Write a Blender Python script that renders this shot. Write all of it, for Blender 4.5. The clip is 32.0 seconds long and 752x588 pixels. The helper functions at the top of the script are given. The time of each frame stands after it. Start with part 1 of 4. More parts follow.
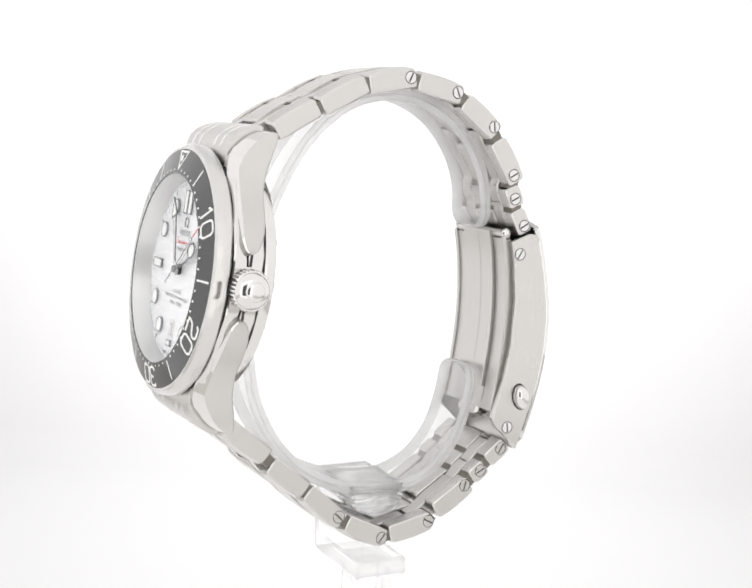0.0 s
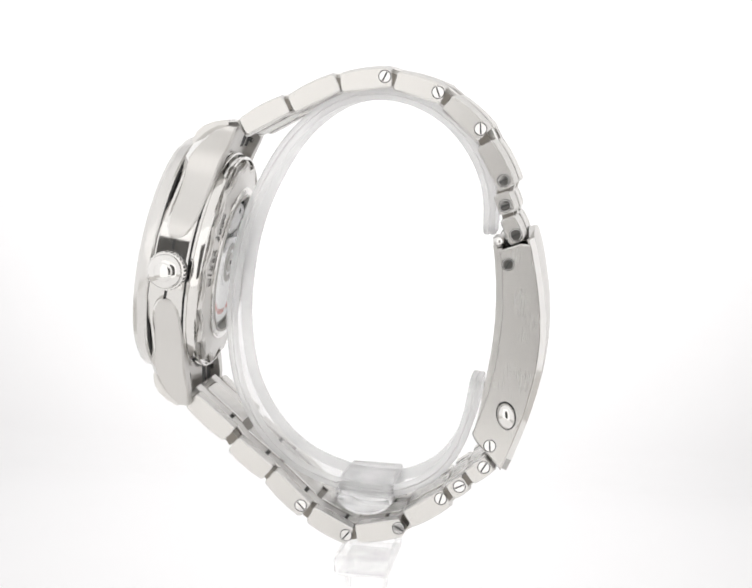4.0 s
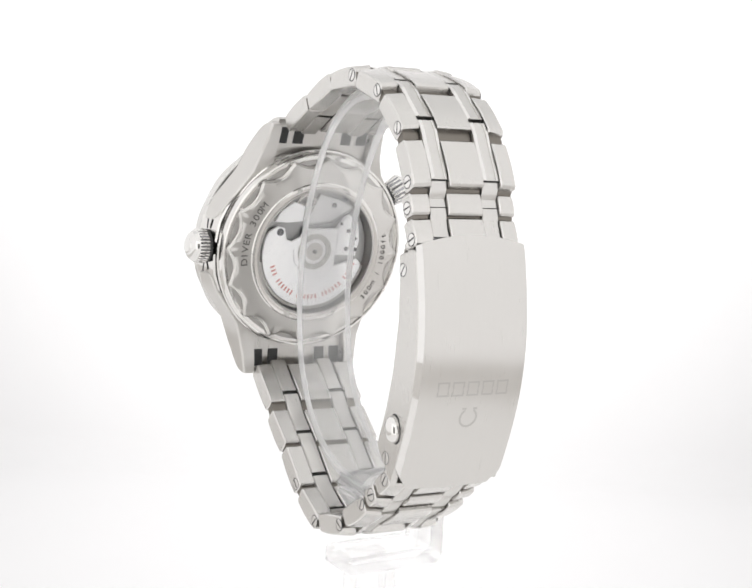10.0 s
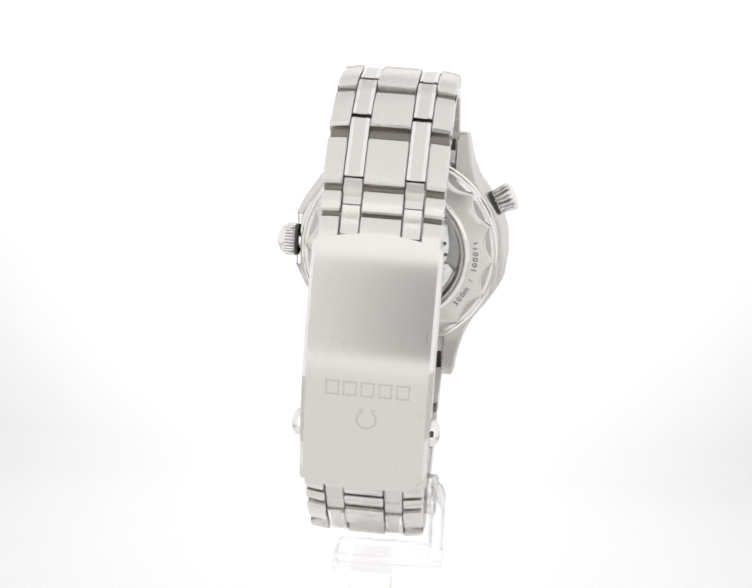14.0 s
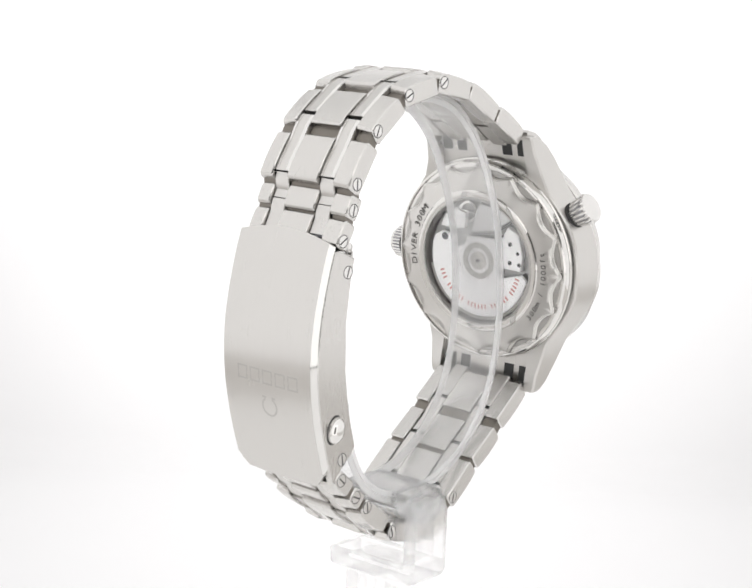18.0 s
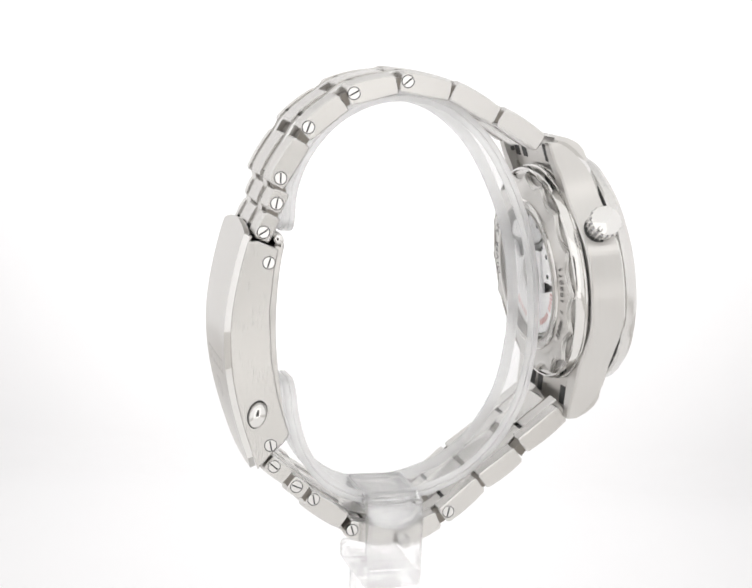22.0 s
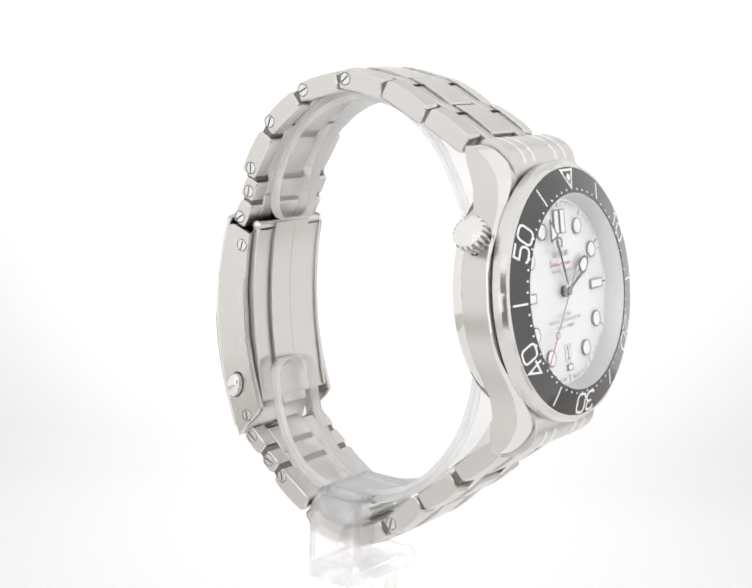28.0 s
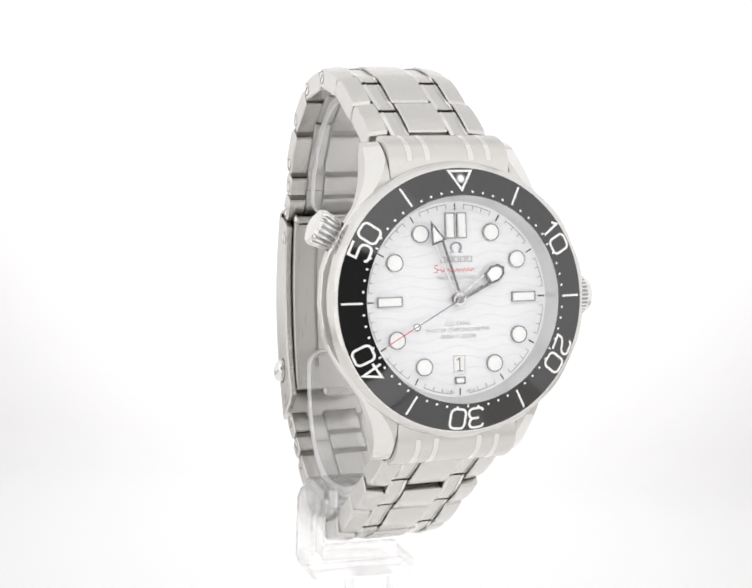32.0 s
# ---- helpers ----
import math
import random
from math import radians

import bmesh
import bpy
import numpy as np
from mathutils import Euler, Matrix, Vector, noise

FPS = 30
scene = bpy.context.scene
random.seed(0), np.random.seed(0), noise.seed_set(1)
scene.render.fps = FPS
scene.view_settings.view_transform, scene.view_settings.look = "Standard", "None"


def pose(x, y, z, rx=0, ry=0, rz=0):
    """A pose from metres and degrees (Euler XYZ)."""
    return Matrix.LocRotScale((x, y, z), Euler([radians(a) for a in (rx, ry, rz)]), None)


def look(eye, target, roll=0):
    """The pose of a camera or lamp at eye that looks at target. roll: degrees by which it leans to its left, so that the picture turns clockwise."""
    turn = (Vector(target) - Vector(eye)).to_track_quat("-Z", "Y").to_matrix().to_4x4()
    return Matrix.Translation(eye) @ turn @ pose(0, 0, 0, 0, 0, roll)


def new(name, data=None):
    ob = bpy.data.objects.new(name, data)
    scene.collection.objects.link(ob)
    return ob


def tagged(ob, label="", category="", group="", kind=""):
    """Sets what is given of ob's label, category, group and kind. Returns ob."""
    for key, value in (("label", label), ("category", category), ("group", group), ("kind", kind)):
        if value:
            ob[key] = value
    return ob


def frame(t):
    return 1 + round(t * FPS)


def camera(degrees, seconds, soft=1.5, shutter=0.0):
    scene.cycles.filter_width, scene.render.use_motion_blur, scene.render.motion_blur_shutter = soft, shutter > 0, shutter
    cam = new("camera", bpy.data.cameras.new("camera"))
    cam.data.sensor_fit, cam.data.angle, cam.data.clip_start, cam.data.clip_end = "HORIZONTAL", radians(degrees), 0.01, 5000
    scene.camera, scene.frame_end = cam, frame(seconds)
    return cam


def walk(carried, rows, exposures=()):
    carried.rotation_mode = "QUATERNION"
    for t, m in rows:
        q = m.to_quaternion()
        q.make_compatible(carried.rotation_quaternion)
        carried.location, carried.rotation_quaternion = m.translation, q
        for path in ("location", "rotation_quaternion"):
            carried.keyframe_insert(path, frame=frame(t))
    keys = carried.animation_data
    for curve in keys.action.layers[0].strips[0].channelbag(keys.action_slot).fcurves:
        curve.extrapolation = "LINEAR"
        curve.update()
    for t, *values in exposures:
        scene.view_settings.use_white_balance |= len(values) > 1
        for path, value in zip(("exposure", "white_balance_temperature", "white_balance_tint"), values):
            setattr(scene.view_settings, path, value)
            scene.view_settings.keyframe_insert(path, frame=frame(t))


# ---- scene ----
# ---------------------------------------------------------------- camera
EYE_Z = 0.160                     # height of the lens over the tent floor
cam = camera(29.285, 32.0, soft=1.9)
eye = (0.0, -0.2541, EYE_Z)
target = (-0.000867, -0.0032, EYE_Z - 0.03968)
walk(cam, [(0.0, look(eye, target, 2.30)), (32.0, look(eye, target, 2.30))])

# ---------------------------------------------------------------- light
world = bpy.data.worlds.new("studio")
scene.world = world
world.use_nodes = True
world.node_tree.nodes["Background"].inputs["Color"].default_value = (1.0, 0.97, 0.93, 1)
world.node_tree.nodes["Background"].inputs["Strength"].default_value = 0.13
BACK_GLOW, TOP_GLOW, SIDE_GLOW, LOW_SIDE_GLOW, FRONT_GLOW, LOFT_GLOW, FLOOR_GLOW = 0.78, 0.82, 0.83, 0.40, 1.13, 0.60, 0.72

# ---------------------------------------------------------------- materials


def material(name):
    mat = bpy.data.materials.new(name)
    mat.use_nodes = True
    nodes = mat.node_tree.nodes
    return mat, mat.node_tree, nodes["Principled BSDF"]


def ramp(tree, fac, low, high):
    node = tree.nodes.new("ShaderNodeMapRange")
    node.inputs["To Min"].default_value, node.inputs["To Max"].default_value = low, high
    tree.links.new(fac, node.inputs["Value"])
    return node.outputs["Result"]


def grain(tree, scale, stretch=(1, 1, 1), detail=3.0):
    """Noise in the thing's own space, drawn out along the axes that stretch shortens."""
    coord = tree.nodes.new("ShaderNodeTexCoord")
    mapping = tree.nodes.new("ShaderNodeMapping")
    mapping.inputs["Scale"].default_value = stretch
    tex = tree.nodes.new("ShaderNodeTexNoise")
    tex.inputs["Scale"].default_value, tex.inputs["Detail"].default_value = scale, detail
    tree.links.new(coord.outputs["Object"], mapping.inputs["Vector"])
    tree.links.new(mapping.outputs["Vector"], tex.inputs["Vector"])
    return tex.outputs["Fac"]


def metal(name, colour, rough, spread, stretch, scale=2500.0, bump=0.0, brush=None, turn=0.0):
    """brush: the axis, in the thing's own space, along which the polish is laid; turn 0.25 sets it square."""
    mat, tree, bsdf = material(name)
    bsdf.inputs["Metallic"].default_value = 1.0
    if brush:
        axis = tree.nodes.new("ShaderNodeCombineXYZ")
        for k in range(3):
            axis.inputs[k].default_value = brush[k]
        way = tree.nodes.new("ShaderNodeVectorTransform")
        way.vector_type, way.convert_from, way.convert_to = "VECTOR", "OBJECT", "WORLD"
        tree.links.new(axis.outputs[0], way.inputs[0])
        tree.links.new(way.outputs[0], bsdf.inputs["Tangent"])
        bsdf.inputs["Anisotropic"].default_value, bsdf.inputs["Anisotropic Rotation"].default_value = 0.8, turn
    streak = grain(tree, scale, stretch)
    stain = grain(tree, 260.0)
    mix = tree.nodes.new("ShaderNodeMix")
    mix.data_type = "RGBA"
    mix.inputs["A"].default_value = (*[c * 0.975 for c in colour], 1)
    mix.inputs["B"].default_value = (*[min(1, c * 1.025) for c in colour], 1)
    tree.links.new(streak, mix.inputs["Factor"])
    tree.links.new(mix.outputs["Result"], bsdf.inputs["Base Color"])
    add = tree.nodes.new("ShaderNodeMath")
    add.operation = "ADD"
    tree.links.new(ramp(tree, streak, rough - spread, rough + spread), add.inputs[0])
    tree.links.new(ramp(tree, stain, -spread * 0.7, spread * 0.7), add.inputs[1])
    tree.links.new(add.outputs[0], bsdf.inputs["Roughness"])
    if bump:
        node = tree.nodes.new("ShaderNodeBump")
        node.inputs["Strength"].default_value, node.inputs["Distance"].default_value = bump, 0.00003
        tree.links.new(streak, node.inputs["Height"])
        tree.links.new(node.outputs["Normal"], bsdf.inputs["Normal"])
    return mat


def plain(name, colour, rough, spread=0.03, scale=900.0, vary=0.06, coat=0.0):
    mat, tree, bsdf = material(name)
    fac = grain(tree, scale)
    mix = tree.nodes.new("ShaderNodeMix")
    mix.data_type = "RGBA"
    mix.inputs["A"].default_value = (*[c * (1 - vary) for c in colour], 1)
    mix.inputs["B"].default_value = (*[min(1, c * (1 + vary)) for c in colour], 1)
    tree.links.new(fac, mix.inputs["Factor"])
    tree.links.new(mix.outputs["Result"], bsdf.inputs["Base Color"])
    tree.links.new(ramp(tree, fac, max(0, rough - spread), rough + spread), bsdf.inputs["Roughness"])
    bsdf.inputs["Coat Weight"].default_value = coat
    return mat


def coated_pane(name, gloss):
    """Thin crystal with an anti-reflection coat: clear through, with a faint even mirror."""
    mat, tree, bsdf = material(name)
    clear, shine, mix = (tree.nodes.new("ShaderNode" + k) for k in ("BsdfTransparent", "BsdfGlossy", "MixShader"))
    shine.inputs["Roughness"].default_value, mix.inputs["Fac"].default_value = 0.0, gloss
    tree.links.new(clear.outputs["BSDF"], mix.inputs[1])
    tree.links.new(shine.outputs["BSDF"], mix.inputs[2])
    tree.links.new(mix.outputs["Shader"], tree.nodes["Material Output"].inputs["Surface"])
    tree.nodes.remove(bsdf)
    return mat


def clear_acrylic(name, gloss, haze, bend, base=0.03, blur=0.03, ior=1.22):
    """Clear plastic: light goes straight through, with a mirror that grows at glancing angles and a thin milky veil."""
    mat, tree, bsdf = material(name)
    clear, shine, milk = (tree.nodes.new("ShaderNode" + k) for k in ("BsdfTransparent", "BsdfGlossy", "BsdfTranslucent"))
    diffuse, both = tree.nodes.new("ShaderNodeBsdfDiffuse"), tree.nodes.new("ShaderNodeMixShader")
    veil, top, rim = tree.nodes.new("ShaderNodeMixShader"), tree.nodes.new("ShaderNodeMixShader"), tree.nodes.new("ShaderNodeLayerWeight")
    steep, scale = tree.nodes.new("ShaderNodeMath"), tree.nodes.new("ShaderNodeMath")
    clear.inputs["Color"].default_value = (1, 1, 1, 1)
    lens, body = tree.nodes.new("ShaderNodeBsdfGlass"), tree.nodes.new("ShaderNodeMixShader")
    lens.inputs["IOR"].default_value, lens.inputs["Roughness"].default_value, body.inputs["Fac"].default_value = ior, 0.04, bend
    tree.links.new(clear.outputs["BSDF"], body.inputs[1])
    tree.links.new(lens.outputs["BSDF"], body.inputs[2])
    for node in (milk, diffuse):
        node.inputs["Color"].default_value = (0.98, 0.98, 0.98, 1)
    shine.inputs["Roughness"].default_value, rim.inputs["Blend"].default_value = blur, 0.5
    steep.operation, steep.inputs[1].default_value = "POWER", 4.0
    scale.operation, scale.inputs[1].default_value, scale.inputs[2].default_value = "MULTIPLY_ADD", gloss, base
    tree.links.new(rim.outputs["Facing"], steep.inputs[0])
    tree.links.new(steep.outputs[0], scale.inputs[0])
    both.inputs["Fac"].default_value = 0.5
    tree.links.new(milk.outputs["BSDF"], both.inputs[1])
    tree.links.new(diffuse.outputs["BSDF"], both.inputs[2])
    tree.links.new(ramp(tree, grain(tree, 140.0), haze * 0.75, haze * 1.25), veil.inputs["Fac"])
    tree.links.new(body.outputs["Shader"], veil.inputs[1])
    tree.links.new(both.outputs["Shader"], veil.inputs[2])
    tree.links.new(scale.outputs[0], top.inputs["Fac"])
    tree.links.new(veil.outputs["Shader"], top.inputs[1])
    tree.links.new(shine.outputs["BSDF"], top.inputs[2])
    tree.links.new(top.outputs["Shader"], tree.nodes["Material Output"].inputs["Surface"])
    tree.nodes.remove(bsdf)
    return mat


def diffuser(name, glow, colour=(1, 1, 1), spot=None):
    """White tent fabric, glowing by emission; spot: middle, stretch, reach and loss of a bright pool painted into it.
    """
    mat, tree, bsdf = material(name)
    bsdf.inputs["Base Color"].default_value = (0.35, 0.35, 0.35, 1)
    bsdf.inputs["Roughness"].default_value = 0.9
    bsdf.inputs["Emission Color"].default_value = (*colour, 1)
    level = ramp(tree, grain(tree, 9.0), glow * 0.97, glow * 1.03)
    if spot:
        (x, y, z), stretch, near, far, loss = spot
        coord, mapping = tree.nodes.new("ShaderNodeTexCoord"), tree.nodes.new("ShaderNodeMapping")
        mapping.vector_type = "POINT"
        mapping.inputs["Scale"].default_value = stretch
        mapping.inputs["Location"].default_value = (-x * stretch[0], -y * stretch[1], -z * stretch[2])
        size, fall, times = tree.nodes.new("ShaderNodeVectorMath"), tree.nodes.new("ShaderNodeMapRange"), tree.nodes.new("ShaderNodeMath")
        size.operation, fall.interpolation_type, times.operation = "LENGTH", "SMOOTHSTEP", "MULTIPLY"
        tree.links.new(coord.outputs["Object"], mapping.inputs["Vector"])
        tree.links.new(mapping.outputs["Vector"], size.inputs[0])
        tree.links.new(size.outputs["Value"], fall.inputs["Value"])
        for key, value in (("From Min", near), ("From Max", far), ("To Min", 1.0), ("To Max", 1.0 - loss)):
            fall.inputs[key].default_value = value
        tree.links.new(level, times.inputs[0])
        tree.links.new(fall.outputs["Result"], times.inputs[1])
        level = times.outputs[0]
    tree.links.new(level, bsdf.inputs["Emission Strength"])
    return mat


STEEL = (0.585, 0.572, 0.553)
brushed = metal("brushed_steel", STEEL, 0.27, 0.008, (1, 0.02, 1), 9000.0, 0.0, (0, 1, 0), 0.25)
brushed_bent = metal("brushed_bent_steel", STEEL, 0.28, 0.012, (1, 0.02, 0.02), 9000.0, 0.02, (1, 0, 0))
brushed_wall = metal("brushed_wall_steel", STEEL, 0.27, 0.012, (1, 1, 0.02), 9000.0, 0.0, (0, 0, 1), 0.25)
brushed_flank = metal("brushed_flank_steel", STEEL, 0.33, 0.015, (0.12, 0.02, 1), 5000.0, 0.0, (0, 1, 0), 0.25)
brushed_round = metal("satin_steel", STEEL, 0.30, 0.04, (1, 1, 1), 4000.0, 0.03)
polished = metal("polished_steel", (0.66, 0.648, 0.63), 0.09, 0.03, (1, 1, 1), scale=700.0)
bezel_steel = metal("satin_polished_steel", (0.61, 0.60, 0.585), 0.25, 0.02, (1, 1, 1), scale=200.0)
mirror_steel = metal("mirror_steel", (0.68, 0.67, 0.655), 0.05, 0.02, (1, 1, 1), scale=500.0)
# near-black colour stands for the shade inside gaps, slots and joints
dark_gap = plain("shadow_gap_steel", (0.03, 0.03, 0.03), 0.6)
dark_steel = metal("dark_rim_and_facet_steel", (0.16, 0.16, 0.17), 0.22, 0.04, (1, 1, 1))
pointer_steel = metal("grey_pointer_steel", (0.30, 0.30, 0.31), 0.14, 0.03, (1, 1, 1))
ceramic = plain("black_ceramic", (0.006, 0.006, 0.007), 0.07, 0.02)
ceramic.node_tree.nodes["Principled BSDF"].inputs["Specular IOR Level"].default_value = 1.0
enamel = plain("white_enamel", (0.82, 0.82, 0.81), 0.35)
lume = plain("pale_lume", (0.85, 0.86, 0.85), 0.45)
dial_white = plain("white_ceramic_dial", (0.80, 0.808, 0.828), 0.16, coat=0.4, vary=0.02)
groove_grey = plain("engraved_dial_grey", (0.69, 0.695, 0.71), 0.5)
flange = metal("satin_flange_steel", (0.76, 0.76, 0.76), 0.42, 0.04, (1, 1, 1), 900.0)
print_grey = plain("grey_print", (0.38, 0.38, 0.38), 0.5)
print_dark = plain("dark_grey_print", (0.22, 0.22, 0.22), 0.5)
print_black = plain("black_print", (0.02, 0.02, 0.02), 0.5)
print_red = plain("red_print", (0.60, 0.03, 0.06), 0.5)
rotor_red = plain("faded_red_inlay", (0.62, 0.30, 0.28), 0.5)
etched = metal("etched_steel", (0.48, 0.47, 0.455), 0.42, 0.05, (1, 1, 1))
engraved = plain("dark_engraving", (0.10, 0.095, 0.09), 0.6)
sapphire = coated_pane("sapphire_crystal", 0.025)
acrylic = clear_acrylic("clear_acrylic", 0.14, 0.11, 0.04, 0.04, 0.03, 1.3)
# extra white haze stands for light piped to the cut edge
acrylic_edge = clear_acrylic("cut_acrylic_edge", 0.10, 0.34, 0.45, 0.08, 0.1, 1.42)
acrylic_block = clear_acrylic("clear_acrylic_block", 0.15, 0.08, 0.6, 0.02, 0.03, 1.42)
acrylic_saddle = clear_acrylic("ribbed_acrylic_block", 0.2, 0.05, 0.9, 0.03, 0.04, 1.42)
rhodium = plain("frosted_rhodium_plate", (0.95, 0.95, 0.955), 0.4)
knuckle_steel = metal("joint_shade_steel", (0.19, 0.175, 0.155), 0.35, 0.08, (1, 1, 1), 900.0)
dark_plate = metal("dark_base_plate", (0.42, 0.42, 0.42), 0.4, 0.08, (1, 1, 1), 900.0)
satin_grey = metal("satin_grey_plate", (0.70, 0.70, 0.70), 0.40, 0.08, (1, 1, 1), 900.0)

# ---------------------------------------------------------------- mesh tools (millimetres in, metres out)
MM = 0.001


def joined(*geos):
    verts, faces = [], []
    for v, f in geos:
        k = len(verts)
        verts += list(v)
        faces += [tuple(i + k for i in q) for q in f]
    return verts, faces


def moved(geo, m):
    return [tuple(m @ Vector(v)) for v in geo[0]], geo[1]


def to_mesh(name, geo, sharp=30):
    me = bpy.data.meshes.new(name)
    me.from_pydata([(x * MM, y * MM, z * MM) for x, y, z in geo[0]], [], geo[1])
    bm = bmesh.new()
    bm.from_mesh(me)
    bmesh.ops.recalc_face_normals(bm, faces=bm.faces)
    bm.to_mesh(me)
    bm.free()
    me.polygons.foreach_set("use_smooth", [True] * len(me.polygons))
    me.set_sharp_from_angle(angle=radians(sharp))
    return me


def edged(me, n, mat):
    """Gives the two chamfer bands of a prism of n corners the polished material."""
    me.materials.append(mat)
    for i in (*range(n), *range(2 * n, 3 * n)):
        me.polygons[i].material_index = 1


def part(name, geo, mat, parent, label="", m=None, sharp=30):
    """One mesh under a thing or a part; m is its pose in the parent's space, in metres."""
    me = geo if isinstance(geo, bpy.types.Mesh) else to_mesh(name, geo, sharp)
    if not me.materials:
        me.materials.append(mat)
    ob = new(name, me)
    ob.parent = parent
    if m is not None:
        ob.matrix_local = m
    return tagged(ob, label)


def inset(poly, c):
    out, n = [], len(poly)
    area = sum(poly[i][0] * poly[(i + 1) % n][1] - poly[(i + 1) % n][0] * poly[i][1] for i in range(n))
    s = 1 if area > 0 else -1
    for i in range(n):
        p, q, r = (Vector(poly[(i + k) % n]) for k in (-1, 0, 1))
        a, b = (q - p), (r - q)
        a = a.normalized() if a.length else b.normalized()
        b = b.normalized() if b.length else a
        na, nb = Vector((-a.y, a.x)) * s, Vector((-b.y, b.x)) * s
        d = na + nb
        k = max(0.35, 1 + na.dot(nb))
        out.append(tuple(q + d * (c / k)))
    return out


def rings(stack, close_ends=True):
    """Skin over equal rings of points."""
    n = len(stack[0])
    verts = [v for ring in stack for v in ring]
    faces = []
    for k in range(len(stack) - 1):
        for i in range(n):
            j = (i + 1) % n
            faces.append((k * n + i, k * n + j, (k + 1) * n + j, (k + 1) * n + i))
    if close_ends:
        faces.append(tuple(range(n - 1, -1, -1)))
        faces.append(tuple((len(stack) - 1) * n + i for i in range(n)))
    return verts, faces


def crowned(poly, lo, hi, c, rise_lo, rise_hi):
    """Like prism across x, but the outer side rises by other amounts at the two ends."""
    def put(h, pts, rise):
        return [(h, y, z + (rise if z > 0.5 else 0)) for y, z in pts]
    small = inset(poly, c)
    return rings([put(lo, small, rise_lo), put(lo + c, poly, rise_lo), put(hi - c, poly, rise_hi), put(hi, small, rise_hi)])


def prism(poly, lo, hi, c=0.12, axis=0):
    """A polygon drawn out from lo to hi, with chamfered rims. axis 0: across x, the polygon in y and z; 2: along z."""
    put = (lambda h, p: (h, p[0], p[1])) if axis == 0 else (lambda h, p: (p[0], p[1], h))
    small = inset(poly, c)
    return rings([[put(lo, p) for p in small], [put(lo + c, p) for p in poly], [put(hi - c, p) for p in poly], [put(hi, p) for p in small]])


def lathe(profile, seg=96, wave=None, closed=True):
    """Round the z axis; profile of (r, z). wave(angle, k) gives a change of radius."""
    verts, faces, n = [], [], len(profile)
    for s in range(seg):
        a = 2 * math.pi * s / seg
        for k, (r, z) in enumerate(profile):
            r += wave(a, k) if wave else 0
            verts.append((r * math.cos(a), r * math.sin(a), z))
    for s in range(seg):
        t = (s + 1) % seg
        for k in range(n if closed else n - 1):
            j = (k + 1) % n
            faces.append((s * n + k, t * n + k, t * n + j, s * n + j))
    if not closed:
        faces.append(tuple(s * n for s in range(seg)))
        faces.append(tuple(s * n + n - 1 for s in range(seg - 1, -1, -1)))
    return verts, faces


def block(x0, x1, y0, y1, z0, z1, c=0.15):
    return prism([(y0, z0), (y1, z0), (y1, z1), (y0, z1)], x0, x1, c)


def disc(radius, z0, z1, c=0.1, seg=32):
    return lathe([(radius - c, z0), (radius, z0 + c), (radius, z1 - c), (radius - c, z1)], seg, closed=False)


def smooth_path(points, step=6):
    """Catmull-Rom through the points."""
    pts = [Vector(p) for p in points]
    pts = [2 * pts[0] - pts[1]] + pts + [2 * pts[-1] - pts[-2]]
    out = []
    for i in range(1, len(pts) - 2):
        p0, p1, p2, p3 = pts[i - 1:i + 3]
        for k in range(step):
            t = k / step
            out.append(0.5 * (2 * p1 + (p2 - p0) * t + (2 * p0 - 5 * p1 + 4 * p2 - p3) * t * t + (3 * p1 - p0 - 3 * p2 + p3) * t ** 3))
    return out + [pts[-2]]


class Track:
    """A path in the bracelet's plane, read by length; out is the side away from the bracelet's middle."""

    def __init__(self, points, step=8):
        self.p = smooth_path(points, step)
        self.s = np.concatenate([[0], np.cumsum([(b - a).length for a, b in zip(self.p, self.p[1:])])])
        self.length = float(self.s[-1])

    def at(self, s, off=0.0):
        y = np.interp(s, self.s, [p.x for p in self.p])
        z = np.interp(s, self.s, [p.y for p in self.p])
        e = 0.4
        a = [np.interp(min(max(s + k, 0), self.length), self.s, [p[i] for p in self.p]) for k in (-e, e) for i in (0, 1)]
        d = Vector((a[2] - a[0], a[3] - a[1])).normalized()
        o = Vector((-d.y, d.x))
        if o.dot(Vector((y - 0.0, z + 42.0))) < 0:
            o = -o
        return y + o.x * off, z + o.y * off


def sweep(track, section, ends, count=28):
    """section: (x, off) corners; ends(x) gives the lengths where that corner starts and stops."""
    stack = []
    for k in range(count + 1):
        ring = []
        for x, off in section:
            s0, s1 = ends(x)
            y, z = track.at(s0 + (s1 - s0) * k / count, off)
            ring.append((x, y, z))
        stack.append(ring)
    return rings(stack)


def letters(text, size, depth=0.05, bold=0.0):
    """Words in the built-in font, as a mesh in the x-y plane, size in millimetres."""
    curve = bpy.data.curves.new("letters", "FONT")
    curve.body, curve.size, curve.extrude, curve.align_x, curve.align_y = text, size, depth / 2, "CENTER", "CENTER"
    curve.offset = bold
    curve.resolution_u = 3
    ob = new("letters", curve)
    me = bpy.data.meshes.new_from_object(ob.evaluated_get(bpy.context.evaluated_depsgraph_get()))
    geo = [tuple(v.co) for v in me.vertices], [tuple(p.vertices) for p in me.polygons]
    bpy.data.objects.remove(ob)
    bpy.data.meshes.remove(me)
    bpy.data.curves.remove(curve)
    return geo


